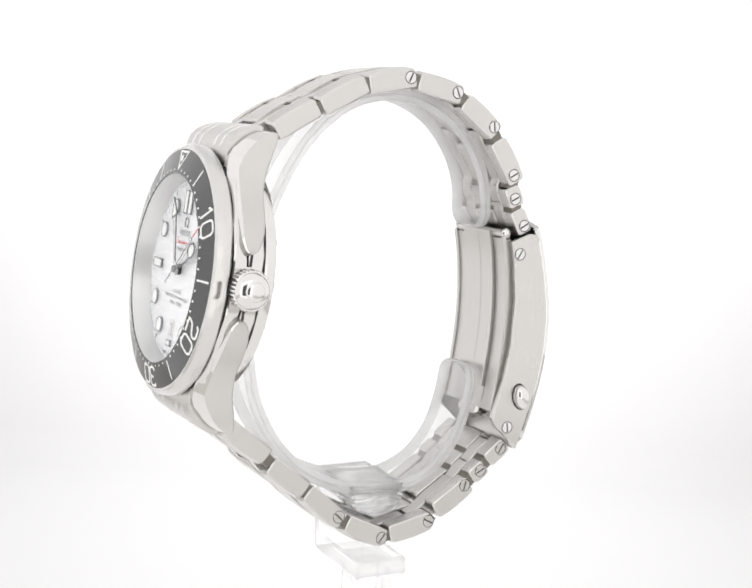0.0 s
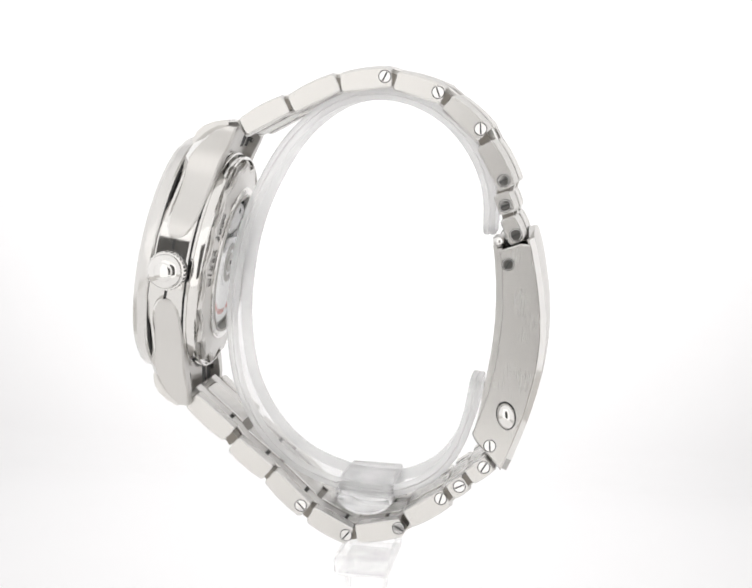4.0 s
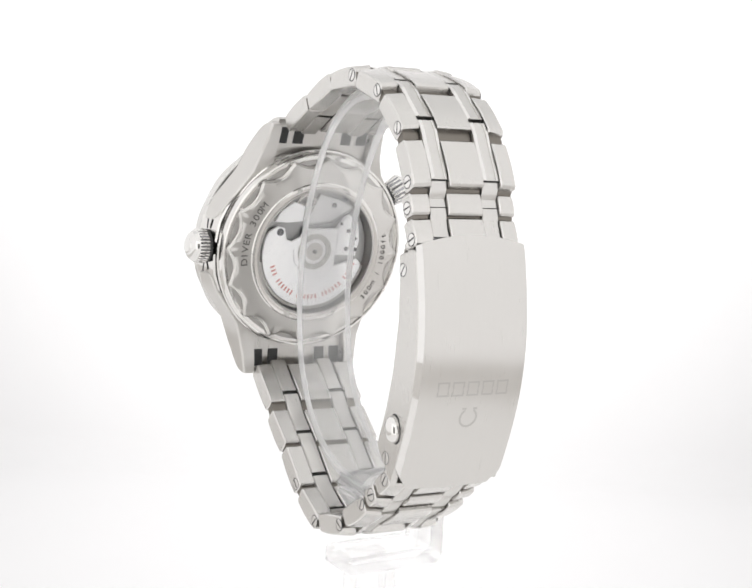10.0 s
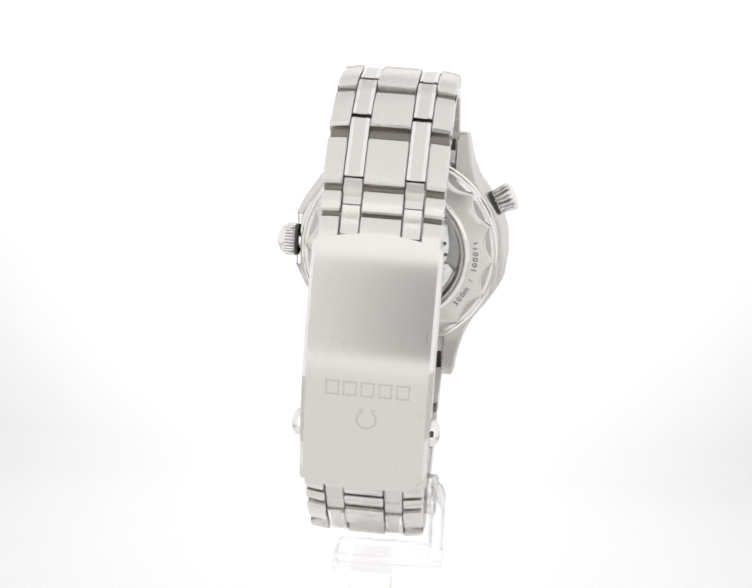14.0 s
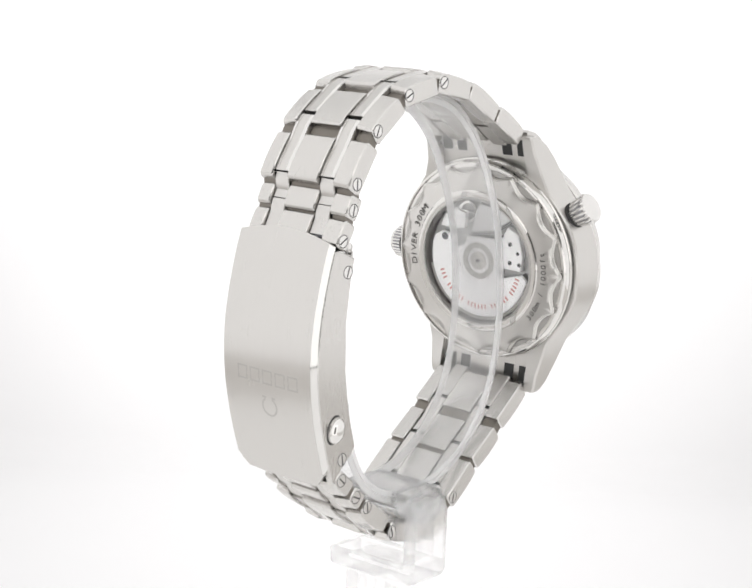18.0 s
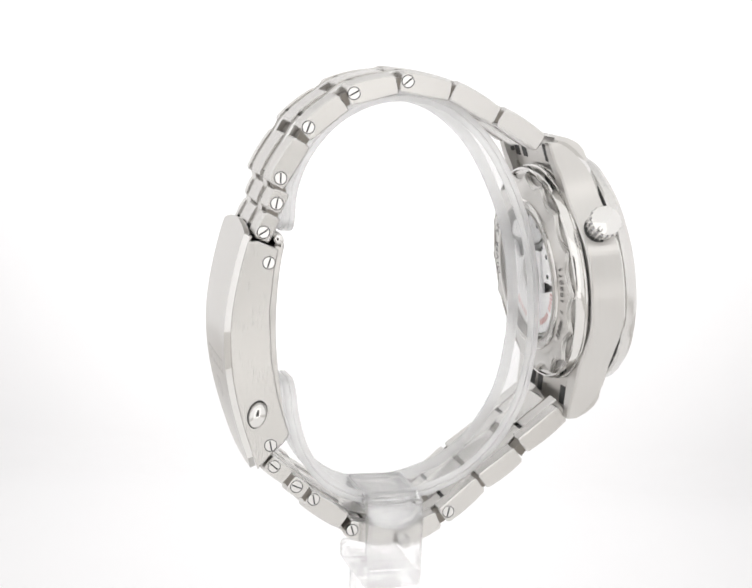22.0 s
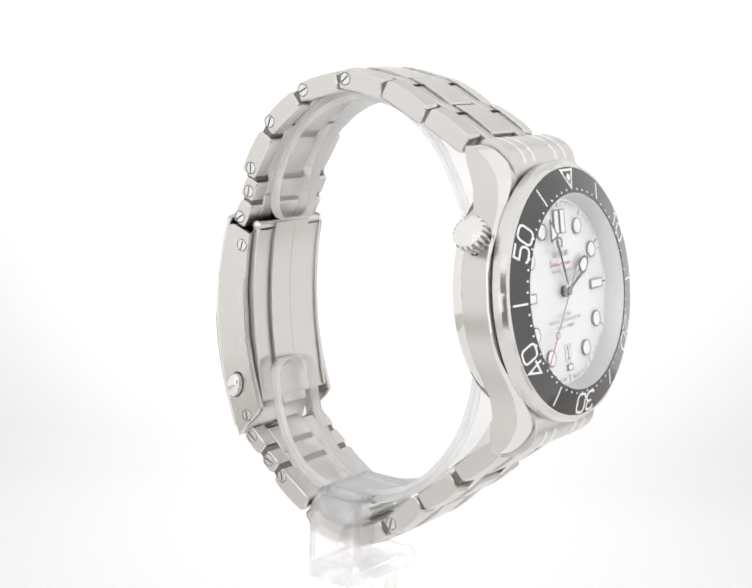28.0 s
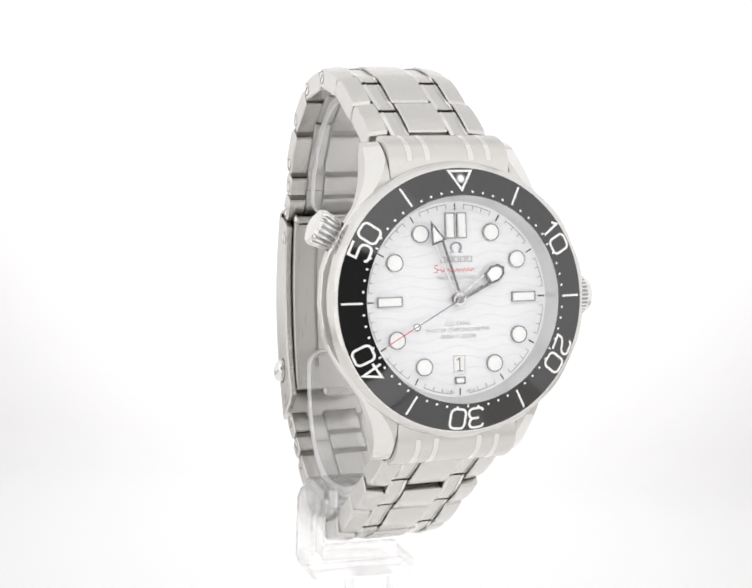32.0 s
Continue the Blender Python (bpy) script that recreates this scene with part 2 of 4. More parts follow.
def arc_letters(text, size, radius, middle, step, z, mirror=False, stretch=1.0, outward=True):
    """Words along a circle round z; middle and step in degrees clockwise from the top."""
    geos = []
    for i, ch in enumerate(text):
        if ch == " ":
            continue
        a = middle + (i - (len(text) - 1) / 2) * step
        m = Matrix.Rotation(radians(-a), 4, "Z") @ Matrix.Translation((0, radius, z)) @ Matrix.Diagonal((stretch, 1, 1, 1))
        if not outward:
            m = m @ Matrix.Rotation(math.pi, 4, "Z")
        geos.append(moved(letters(ch, size), m))
    return joined(*geos)


# ---------------------------------------------------------------- photo tent
def panel(name, x0, x1, y0, y1, z0, z1, mat, label):
    v = [(x, y, z) for x in (x0, x1) for y in (y0, y1) for z in (z0, z1)]
    f = [(0, 1, 3, 2), (4, 6, 7, 5), (0, 4, 5, 1), (2, 3, 7, 6), (0, 2, 6, 4), (1, 5, 7, 3)]
    me = to_mesh(name, ([(a * 1000, b * 1000, c * 1000) for a, b, c in v], f))
    me.materials.append(mat)
    return tagged(new(name, me), label, name.split("_")[0], kind="structure")


def build_tent():
    hx, y0, y1, top, t = 0.200, -0.300, 0.300, 0.360, 0.004
    # bright pool and darker outskirts are painted into the backdrop's emission
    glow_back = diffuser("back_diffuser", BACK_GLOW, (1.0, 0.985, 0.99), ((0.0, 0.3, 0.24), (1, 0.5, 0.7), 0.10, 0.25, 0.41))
    glow_side = diffuser("side_diffuser", SIDE_GLOW, (1.0, 0.99, 0.99))
    glow_top = diffuser("top_diffuser", TOP_GLOW, (1.0, 0.995, 0.985))
    glow_front = diffuser("front_diffuser", FRONT_GLOW, (1.0, 0.985, 0.97))
    n, r, skirt = 12, 0.014, 0.054
    seam = 0.155
    sweep_line = [(seam, 0.0)] + [(y1 - r + r * math.sin(radians(90 * k / n)), r - r * math.cos(radians(90 * k / n))) for k in range(n + 1)] + [(y1, top)]
    under = [(y1 + t, top), (y1 + t, -t), (seam, -t)]
    sheet = to_mesh("backdrop", rings([[(x * 1000, y * 1000, z * 1000) for y, z in sweep_line + under] for x in (-hx - t, hx + t)]), 40)
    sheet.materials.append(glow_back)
    tagged(new("backdrop", sheet), "seamless white glowing sweep with painted falloff behind the watch", "backdrop", kind="structure")
    # floor emits in place of light falling on it, brightening the undersides
    panel("floor", -hx - t, hx + t, y0 - t, seam - 0.0005, -t, 0, diffuser("glowing_floor_fabric", FLOOR_GLOW, (1.0, 0.985, 0.975)), "white fabric tent floor with its lighting put in as glow")
    # added unseen skirts; their dim warm glow darkens and tints low reflections
    glow_low = diffuser("dim_skirt_glow", LOW_SIDE_GLOW, (1.0, 0.94, 0.88))
    for name, x in (("wall_west", -hx - t), ("wall_east", hx)):
        panel(name, x, x + t, y0, y1, skirt, top, glow_side, "lit white fabric side of the light tent")
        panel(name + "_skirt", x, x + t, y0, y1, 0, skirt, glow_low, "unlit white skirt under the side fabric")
    panel("ceiling_front", -hx - t, hx + t, y0 - t, 0.06, top, top + t, glow_top, "lit white panel in the top of the light tent")
    panel("ceiling_back", -hx - t, hx + t, 0.06, y1 + t, top, top + t, diffuser("loft_fabric", LOFT_GLOW), "white fabric top of the light tent")
    ox0, ox1, low, brow = -0.046, 0.086, 0.045, 0.235
    panel("wall_front_low", ox0, ox1, y0 - t, y0, 0.004, low, glow_front, "white front flap under the lens opening")
    panel("wall_front_left", -hx, ox0, y0 - t, y0, 0.004, top, glow_front, "white front flap beside the lens opening")
    panel("wall_front_right", ox1, hx, y0 - t, y0, 0.004, top, glow_front, "white front flap beside the lens opening")
    panel("wall_front_top", ox0, ox1, y0 - t, y0, brow, top, glow_front, "white front flap over the lens opening")


build_tent()

# ---------------------------------------------------------------- wristwatch
LEAN = 1.83                       # degrees by which the strap's axle leans
SIDE = -0.00234                   # how far the strap's middle plane lies from the turning axis
watch = tagged(new("wristwatch"), "steel diver's wristwatch, white dial, black bezel, on a clear stand", "watch")
# the watch head's own frame: x towards the crown, y towards twelve, z out of the dial
TILT, TWIST, SPIN = 8.22, 1.0, 0.45
HEAD = Matrix.Translation((0.00055, -0.03968, -0.0345)) @ Matrix.Rotation(radians(TWIST), 4, "Z") @ Matrix(((1, 0, 0, 0), (0, math.sin(radians(TILT)), -math.cos(radians(TILT)), 0), (0, math.cos(radians(TILT)), math.sin(radians(TILT)), 0), (0, 0, 0, 1))) @ Matrix.Rotation(radians(-SPIN), 4, "Z")


def head(name, geo, mat, label="", parent=None, spin=0.0, sharp=30):
    if parent is not None:
        return part(name, geo, mat, parent, label, sharp=sharp)
    return part(name, geo, mat, watch, label, HEAD @ Matrix.Rotation(radians(-spin), 4, "Z"), sharp)


# --- case
U_KEYS = (0, 5, 8, 10, 12.6, 15, 18.3, 20, 21.5, 22.8, 23.8, 24.5, 24.8)
X_OUT = (21.8, 21.3, 20.2, 18.9, 17.0, 15.3, 13.9, 13.4, 13.0, 12.8, 12.6, 12.4, 12.2)
F_TOP = (-3.35, -3.35, -3.4, -3.4, -3.4, -3.4, -3.5, -3.9, -4.7, -5.7, -6.8, -7.8, -8.8)
F_BOT = (-9.0, -9.0, -9.05, -9.2, -9.35, -9.5, -9.9, -10.4, -10.9, -11.2, -11.35, -11.4, -11.35)
CUT_KEYS = (0, 5, 8, 14, 18, 20, 22, 24.8)
CUT = (0.10, 0.12, 0.25, 0.6, 1.05, 1.4, 1.6, 1.5)          # how far the polished facet drops
CUT_IN = (0.10, 0.12, 0.3, 1.0, 2.0, 2.5, 2.8, 2.2)         # how far it reaches in over the top


def flank_section(side, u, top, bottom):
    k = abs(u)
    xo, ft, fb = (float(np.interp(k, U_KEYS, v)) for v in (X_OUT, F_TOP, F_BOT))
    ft, fb = min(ft, top), max(fb, bottom)
    xi = float(np.interp(k, (0, 12, 16.5, 26), (xo - 3.5, 13.0, 10.05, 10.05)))
    cut, reach, lean = float(np.interp(k, CUT_KEYS, CUT)), float(np.interp(k, CUT_KEYS, CUT_IN)), float(np.interp(k, (0, 15, 20, 24.8), (1.1, 1.1, 0.5, 0.2)))
    drop = min(cut * 0.95 + 0.15, 0.5 * (ft - fb))
    pts = [(xi, fb), (xi, ft), (max(xi + 0.05, xo - reach), ft), (xo, ft - drop), (xo - lean, fb + 0.3), (xo - lean - 0.35, fb)]
    return [(side * x, u, f) for x, f in pts]


def case_flank(side, us, tops=None, bottoms=None):
    tops, bottoms = tops or [0] * len(us), bottoms or [-20] * len(us)
    return rings([flank_section(side, u, t, b) for u, t, b in zip(us, tops, bottoms)])


def flank_bevel(side, us, tops=None, bottoms=None):
    """The polished facet that runs along the top edge of a flank."""
    tops, bottoms = tops or [0] * len(us), bottoms or [-20] * len(us)
    stack = []
    for u, t, b in zip(us, tops, bottoms):
        sec = flank_section(1, u, t, b)
        (x0, _, f0), (x1, _, f1) = sec[2], sec[3]
        d = Vector((f0 - f1, x1 - x0)).normalized() * 0.03
        stack.append([(side * x, u, f) for x, f in ((x0 + d.x, f0 + d.y), (x1 + d.x, f1 + d.y), (x1 - 0.3, f1 - 0.1), (x0 - 0.1, f0 - 0.3))])
    return rings(stack)


def build_case():
    body = lathe([(15.0, -3.3), (19.3, -3.3), (19.8, -3.7), (20.0, -4.4), (20.0, -7.9), (19.85, -8.7), (19.6, -9.0), (15.0, -9.0)], 128)
    case = head("case", body, polished, "polished steel middle case")
    span = [-24.8, -24.5, -23.8, -22.8, -21.5, -20, -18.3, -17, -15, -12.6, -10, -7.5, -5, -2.5, 0]
    part("case_flank", case_flank(-1, span + [-u for u in span[-2::-1]]), brushed_flank, case, "brushed steel flank with swept lugs", sharp=24)
    part("flank_bevel", flank_bevel(-1, span + [-u for u in span[-2::-1]]), mirror_steel, case, "polished facet along the flank", sharp=24)
    for s in (1, -1):
        us = [5.2, 5.5, 6.1, 7.2, 8.6, 10.0, 11.5, 12.6, 15, 17, 18.3, 20, 21.5, 22.8, 23.8, 24.5, 24.8]
        tops = [-6.1, -5.5, -5.0, -4.6, -4.4, -4.3, -4.25, -4.2, -4.0, -3.7] + [0] * 7
        bots = [-6.9, -7.5, -8.0, -8.5, -8.9, -9.15] + [-20] * 11
        part("lug_flank", case_flank(1, [s * u for u in us], tops, bots), brushed_flank, case, "brushed steel crown guard and lug", sharp=24)
        part("lug_bevel", flank_bevel(1, [s * u for u in us], tops, bots), mirror_steel, case, "polished facet along the lug", sharp=24)
        # the polished collar between flank and bezel, and the groove beside the crown
        part("guard_collar", case_flank(1, [s * u for u in (1.2, 3.0, 5.2, 8.6, 12.6, 15.5, 18.0, 19.5)], [-3.4] * 8, [-9.0] * 8), polished, case, "polished recess beside the crown", m=pose(-0.00045, 0, 0), sharp=24)
        part("crown_groove", block(20.72, 20.86, *sorted((s * 3.3, s * 5.2)), -6.55, -6.1, 0.05), dark_gap, case)
        for side in (1, -1):
            hole = Matrix.Translation((side * 10.03, s * 21.9, -9.6)) @ Matrix.Rotation(math.pi / 2, 4, "Y")
            part("lug_pin", moved(disc(0.5, -0.12, 0.12, 0.04, 20), hole), polished, case)
    # end links between the lugs
    for s in (1, -1):
        prof = [(17.0, -3.7), (21.4, -3.75), (22.8, -4.2), (24.0, -5.2), (25.0, -6.8), (25.7, -8.8), (25.4, -9.5), (24.0, -9.6), (17.0, -8.2)]
        link = head("end_link", prism([(s * u, f) for u, f in prof], -9.95, 9.95, 0.12), brushed_bent, "brushed curved end link with polished grooves")
        for x in (-6.6, -3.6, 3.6, 6.6):
            line = inset(prof, -0.012)[1:7] + inset(prof, 0.5)[6:0:-1]
            part("rib_groove", prism([(s * u, f) for u, f in line], x - 0.54, x + 0.54, 0.005), etched, link)
            rib = inset(prof, -0.05)[1:7] + inset(prof, 0.5)[6:0:-1]
            part("polished_rib", prism([(s * u, f) for u, f in rib], x - 0.46, x + 0.46, 0.03), mirror_steel, link)
        for x in (-8.6, -5.2, 5.2, 8.6):
            part("end_link_slot", prism([(s * 20.7, -8.5), (s * 23.95, -9.0), (s * 23.95, -9.65), (s * 20.7, -9.0)], x - 1.1, x + 1.1, 0.03), dark_gap, link)
    # back
    rim = lathe([(17.9, -9.0), (19.25, -9.0), (19.25, -9.32), (19.75, -9.36), (19.8, -9.75), (19.55, -9.85), (19.6, -10.6), (19.4, -11.2), (19.15, -11.42), (18.95, -11.35), (18.85, -10.9), (17.9, -10.9)], 160)
    back = head("case_back", rim, polished, "polished threaded case back ring")

    def scallop(a, k):
        dip = abs(math.sin(8 * (a - radians(2))))
        return -1.6 * dip if k in (1, 2, 3) else 0
    # dark filling that paints the shaded gap between case and back
    part("back_gap_shade", lathe([(19.1, -8.9), (19.5, -8.9), (19.5, -9.38), (19.1, -9.38)], 96), dark_gap, back)
    part("hollow_ring", lathe([(15.8, -10.6), (18.2, -10.6), (18.2, -11.05), (15.8, -11.15)], 96), etched, back, "grey matte hollows behind the scalloped rim")
    plate = lathe([(12.6, -10.8), (18.78, -10.8), (18.74, -11.6), (18.4, -11.9), (16.2, -12.0), (14.0, -12.3), (12.6, -12.3)], 300, scallop)
    cover = part("scalloped_plate", plate, brushed_round, back, "satin back plate with scalloped wave edge", sharp=40)
    part("scallop_edge", lathe([(18.3, -11.97), (18.84, -11.45), (18.84, -10.9), (18.3, -10.9)], 300, lambda a, k: scallop(a, 1)), bezel_steel, cover, "polished wave edge of the plate", sharp=40)
    part("glass_rim", lathe([(12.5, -12.0), (13.95, -12.2), (13.95, -12.45), (13.75, -12.62), (12.9, -12.72), (12.5, -12.6)], 128), polished, back, "polished rim round the back glass")
    flip = Matrix.Rotation(math.pi, 4, "Y")
    part("engraving", moved(arc_letters("DIVER 300M", 1.9, 15.2, -75.3, 4.85, 12.24, stretch=1.15), flip), engraved, cover, "engraved depth lettering")
    part("engraving", moved(arc_letters("300m / 1000ft", 1.55, 15.2, 103, -4.2, 12.24, stretch=1.1, outward=False), flip), engraved, cover, "engraved depth lettering")
    # movement behind the back crystal
    bowl = lathe([(0.02, -9.0), (12.65, -9.0), (12.65, -12.3), (12.3, -12.3), (12.1, -9.4), (0.02, -9.4)], 96)
    movement = head("movement", bowl, etched, "automatic movement under the sapphire back")
    movement.matrix_basis = movement.matrix_basis @ Matrix.Translation((0, 0, -0.0005))
    part("base_plate", disc(12.0, -9.9, -9.4, 0.1, 64), dark_plate, movement)

    def seen(points):
        """Outlines drawn as seen from behind."""
        return [(-x, y) for x, y in points]
    fan = [(11.2 * math.cos(radians(a)), 11.2 * math.sin(radians(a))) for a in range(166, 350, 6)]
    rotor = fan + [(9.8, -1.6), (4.7, -3.0), (4.6, 4.6), (-2.6, 4.6), (-3.2, 3.0), (-5.0, 2.0), (-6.3, 2.4), (-7.0, 4.6), (-8.4, 5.0), (-10.2, 4.0)]
    blade = part("rotor", prism(seen(rotor), -11.1, -10.5, 0.1, axis=2), rhodium, movement, "rhodium-plated half-round rotor")
    rim = [(11.9 * math.cos(radians(a)), 11.9 * math.sin(radians(a))) for a in range(190, 350, 5)] + [(11.25 * math.cos(radians(a)), 11.25 * math.sin(radians(a))) for a in range(345, 189, -5)]
    part("rotor_rim", prism(seen(rim), -11.0, -10.4, 0.1, axis=2), etched, blade, "grey heavy rim of the rotor")
    part("rotor_bearing", lathe([(2.5, -11.3), (3.6, -11.25), (3.6, -11.0), (2.5, -11.0)], 48), etched, blade, "grey bearing ring")
    part("rotor_bearing", lathe([(0.5, -11.32), (1.8, -11.3), (1.8, -11.0), (0.5, -11.0)], 40), brushed_round, blade)
    part("bearing_screw", disc(0.42, -11.4, -11.0, 0.05, 20), dark_steel, blade)
    part("rotor_screw", moved(disc(0.75, -11.2, -11.0, 0.05, 20), Matrix.Translation((7.9, 3.9, 0))), dark_steel, blade)
    marks = [moved(block(-0.17, 0.17, 8.75, 9.7, -11.16, -11.08, 0.02), Matrix.Rotation(radians(a), 4, "Z")) for k, a in enumerate(range(106, 252, 5)) if k % 7 != 5]
    part("red_writing_bars", joined(*marks), rotor_red, blade, "faded red writing, too small to read")
    part("rotor_line", stroke(seen([(-4.6 * math.cos(radians(a)), -4.6 * math.sin(radians(a))) for a in range(-5, 66, 10)]), 0.09, 0.02), engraved, blade, m=pose(0, 0, -0.01112))
    part("bridge", prism(seen([(4.8, 4.5), (6.8, 7.4), (9.2, 6.0), (9.9, 2.0), (9.4, -1.0), (4.9, -0.8)]), -10.9, -9.8, 0.12, axis=2), rhodium, movement)
    part("bridge", prism(seen([(-9.1, 5.9), (-8.0, 8.2), (-5.4, 9.8), (-3.0, 9.0), (-3.2, 6.0), (-6, 5.7)]), -10.9, -9.8, 0.12, axis=2), rhodium, movement)
    part("bridge", prism(seen([(-1.8, 5.4), (3.5, 6.2), (7.4, 8.8), (5.3, 10.2), (0.2, 11.4), (-1.2, 8.2)]), -10.7, -9.8, 0.12, axis=2), satin_grey, movement, "grey upper bridge")
    part("bridge_line", stroke(seen([(-1.6, 5.2), (0.8, 5.3), (3.6, 5.9), (6.0, 7.2), (7.8, 8.4)]), 0.12, 0.05), dark_steel, movement, m=pose(0, 0, -0.01078))
    for x, y, r in ((7.2, 4.1, 0.45), (8.9, 2.5, 0.35), (7.1, 0.45, 0.45), (5.5, 5.5, 0.3), (9.2, 0.3, 0.4)):
        part("jewel_setting", moved(disc(r, -10.96, -10.8, 0.03, 20), Matrix.Translation((-x, y, 0))), dark_steel, movement)
    for x, y, r in ((6.0, 10.6, 0.5), (3.4, 9.2, 0.55), (8.6, 8.0, 0.5)):
        part("jewel_setting", moved(disc(r, -10.76, -10.2, 0.03, 20), Matrix.Translation((-x, y, 0))), dark_steel, movement)
    part("balance_wheel", moved(joined(lathe([(1.6, -10.6), (2.1, -10.6), (2.1, -10.3), (1.6, -10.3)], 40), block(-1.7, 1.7, -0.2, 0.2, -10.5, -10.35, 0.03), disc(0.4, -10.7, -10.2, 0.05, 16)), Matrix.Translation((2.6, 9.3, 0))), polished, movement)
    part("back_crystal", lathe([(0.02, -12.85), (9.0, -12.78), (12.4, -12.62), (12.5, -12.4), (12.5, -12.3), (0.02, -12.3)], 64), sapphire, back).visible_shadow = False
    # crown and helium valve
    def knurl(n, depth, rows):
        return lambda a, k: -depth * (0.5 + 0.5 * math.cos(n * a)) if k in rows else 0
    prof = [(1.6, 19.5), (1.6, 21.4), (3.25, 21.5), (3.35, 21.7), (3.35, 23.3), (3.15, 23.5), (2.95, 23.6), (2.85, 23.95), (2.5, 24.45), (2.0, 24.75), (1.6, 24.85), (1.5, 25.0), (1.35, 25.1), (0.8, 25.2), (0.02, 25.22)]
    turn = Matrix.Translation((-0.4, -0.2, -6.3)) @ Matrix.Rotation(math.pi / 2, 4, "Y")
    crown = head("crown", moved(lathe(prof, 288, knurl(30, 0.36, (2, 3, 4)), closed=False), turn), mirror_steel, "fluted polished winding crown", sharp=40)
    # darker core puts the shade of the flute hollows into colour
    part("crown_flute_shade", moved(lathe([(2.2, 21.52), (3.16, 21.55), (3.16, 23.3), (2.2, 23.4)], 48), turn), pointer_steel, crown, "dark core that paints shade between the flutes")
    # black ring in place of the shadow behind the crown
    part("crown_shade_ring", moved(lathe([(3.2, 21.0), (3.2, 21.56), (1.3, 21.56), (1.3, 21.0)], 40), turn), dark_gap, crown)
    turn = Matrix.Translation((0, 0, -6.0)) @ Matrix.Rotation(radians(180 - 29), 4, "Z") @ Matrix.Rotation(math.pi / 2, 4, "Y")
    prof = [(1.7, 19.3), (1.7, 20.8), (2.2, 21.2), (2.55, 21.5), (2.95, 24.2), (2.6, 24.8), (1.6, 25.2), (0.02, 25.3)]
    valve = head("helium_valve", moved(lathe(prof, 216, knurl(18, 0.4, (3, 4)), closed=False), turn), mirror_steel, "fluted conical helium valve", sharp=40)
    # same grey core, shading the valve's hollows by colour
    part("valve_flute_shade", moved(lathe([(1.8, 21.2), (2.36, 21.52), (2.76, 24.15), (1.8, 24.4)], 48), turn), pointer_steel, valve, "dark core that paints shade between the flutes")
    # black ring that paints the shaded gap round the valve's base
    part("valve_shade_ring", moved(lathe([(1.5, 19.6), (2.5, 19.6), (2.5, 21.05), (1.5, 21.1)], 40), turn), dark_gap, valve)


def bezel_arc(r0, r1, a, w0, w1=None):
    """A flat radial bar at a degrees clockwise from twelve, as a polygon."""
    w1 = w0 if w1 is None else w1
    m = Matrix.Rotation(radians(-a), 2)
    return [tuple(m @ Vector(p)) for p in ((-w0, r0), (w0, r0), (w1, r1), (-w1, r1))]


def slope(r):
    return 0.475 - (r - 16.47) * 0.262


def tilted(geo):
    """Lays flat work on the bezel's cone."""
    return [(x, y, z + slope(math.hypot(x, y))) for x, y, z in geo[0]], geo[1]


def rounded(w, h, r, n=4):
    return [(sx * (w - r) + r * math.cos(radians(q + 90 * k / n)), sy * (h - r) + r * math.sin(radians(q + 90 * k / n)))
            for sx, sy, q in ((1, 1, 0), (-1, 1, 90), (-1, -1, 180), (1, -1, 270)) for k in range(n + 1)]


# the bezel's square-shouldered figures, as lines to be drawn with a broad pen
STROKES = {
    "0": [rounded(1.22, 1.5, 0.75)],
    "1": [[(-0.65, 0.85), (0.1, 1.5), (0.1, -1.5)]],
    "2": [[(-1.15, 0.95), (-0.95, 1.35), (-0.55, 1.5), (0.6, 1.5), (1.0, 1.3), (1.15, 0.85), (1.0, 0.4), (0.6, 0.12), (-0.55, -0.25), (-1.0, -0.6), (-1.15, -1.05), (-1.15, -1.5), (1.2, -1.5)]],
    "3": [[(-1.15, 1.0), (-0.95, 1.38), (-0.55, 1.5), (0.6, 1.5), (1.0, 1.3), (1.15, 0.85), (1.0, 0.3), (0.6, 0.05), (-0.45, 0.05)], [(0.6, 0.05), (1.05, -0.25), (1.2, -0.8), (1.05, -1.3), (0.6, -1.5), (-0.55, -1.5), (-0.95, -1.38), (-1.15, -1.0)]],
    "4": [[(0.5, -1.6), (0.5, 1.5), (-1.25, -0.65), (1.25, -0.65)]],
    "5": [[(1.1, 1.5), (-1.05, 1.5), (-1.1, 0.3), (0.55, 0.3), (1.0, 0.08), (1.2, -0.45), (1.2, -0.85), (1.0, -1.3), (0.55, -1.5), (-0.6, -1.5), (-1.0, -1.36), (-1.15, -1.0)]],
}


def stroke(line, width, height, closed=False):
    """A flat line of that width, drawn through the points."""
    pts, n = [Vector(p) for p in line], len(line)
    left, right = [], []
    for i, p in enumerate(pts):
        q, r = (pts[i - 1], pts[(i + 1) % n]) if closed or 0 < i < n - 1 else (pts[max(i - 1, 0)], pts[min(i + 1, n - 1)])
        a = (p - q).normalized() if (p - q).length > 1e-6 else (r - p).normalized()
        b = (r - p).normalized() if (r - p).length > 1e-6 else a
        m = Vector((-a.y - b.y, a.x + b.x))
        m = m * (width / max(0.5, m.length ** 2))
        left.append(p + m)
        right.append(p - m)
    v = [(p.x, p.y, z) for z in (0, height) for side in (left, right) for p in side]
    f = []
    for i in range(n if closed else n - 1):
        j = (i + 1) % n
        f += [(2 * n + i, 2 * n + j, 3 * n + j, 3 * n + i), (i, j, 2 * n + j, 2 * n + i), (n + i, n + j, 3 * n + j, 3 * n + i)]
    return v, f


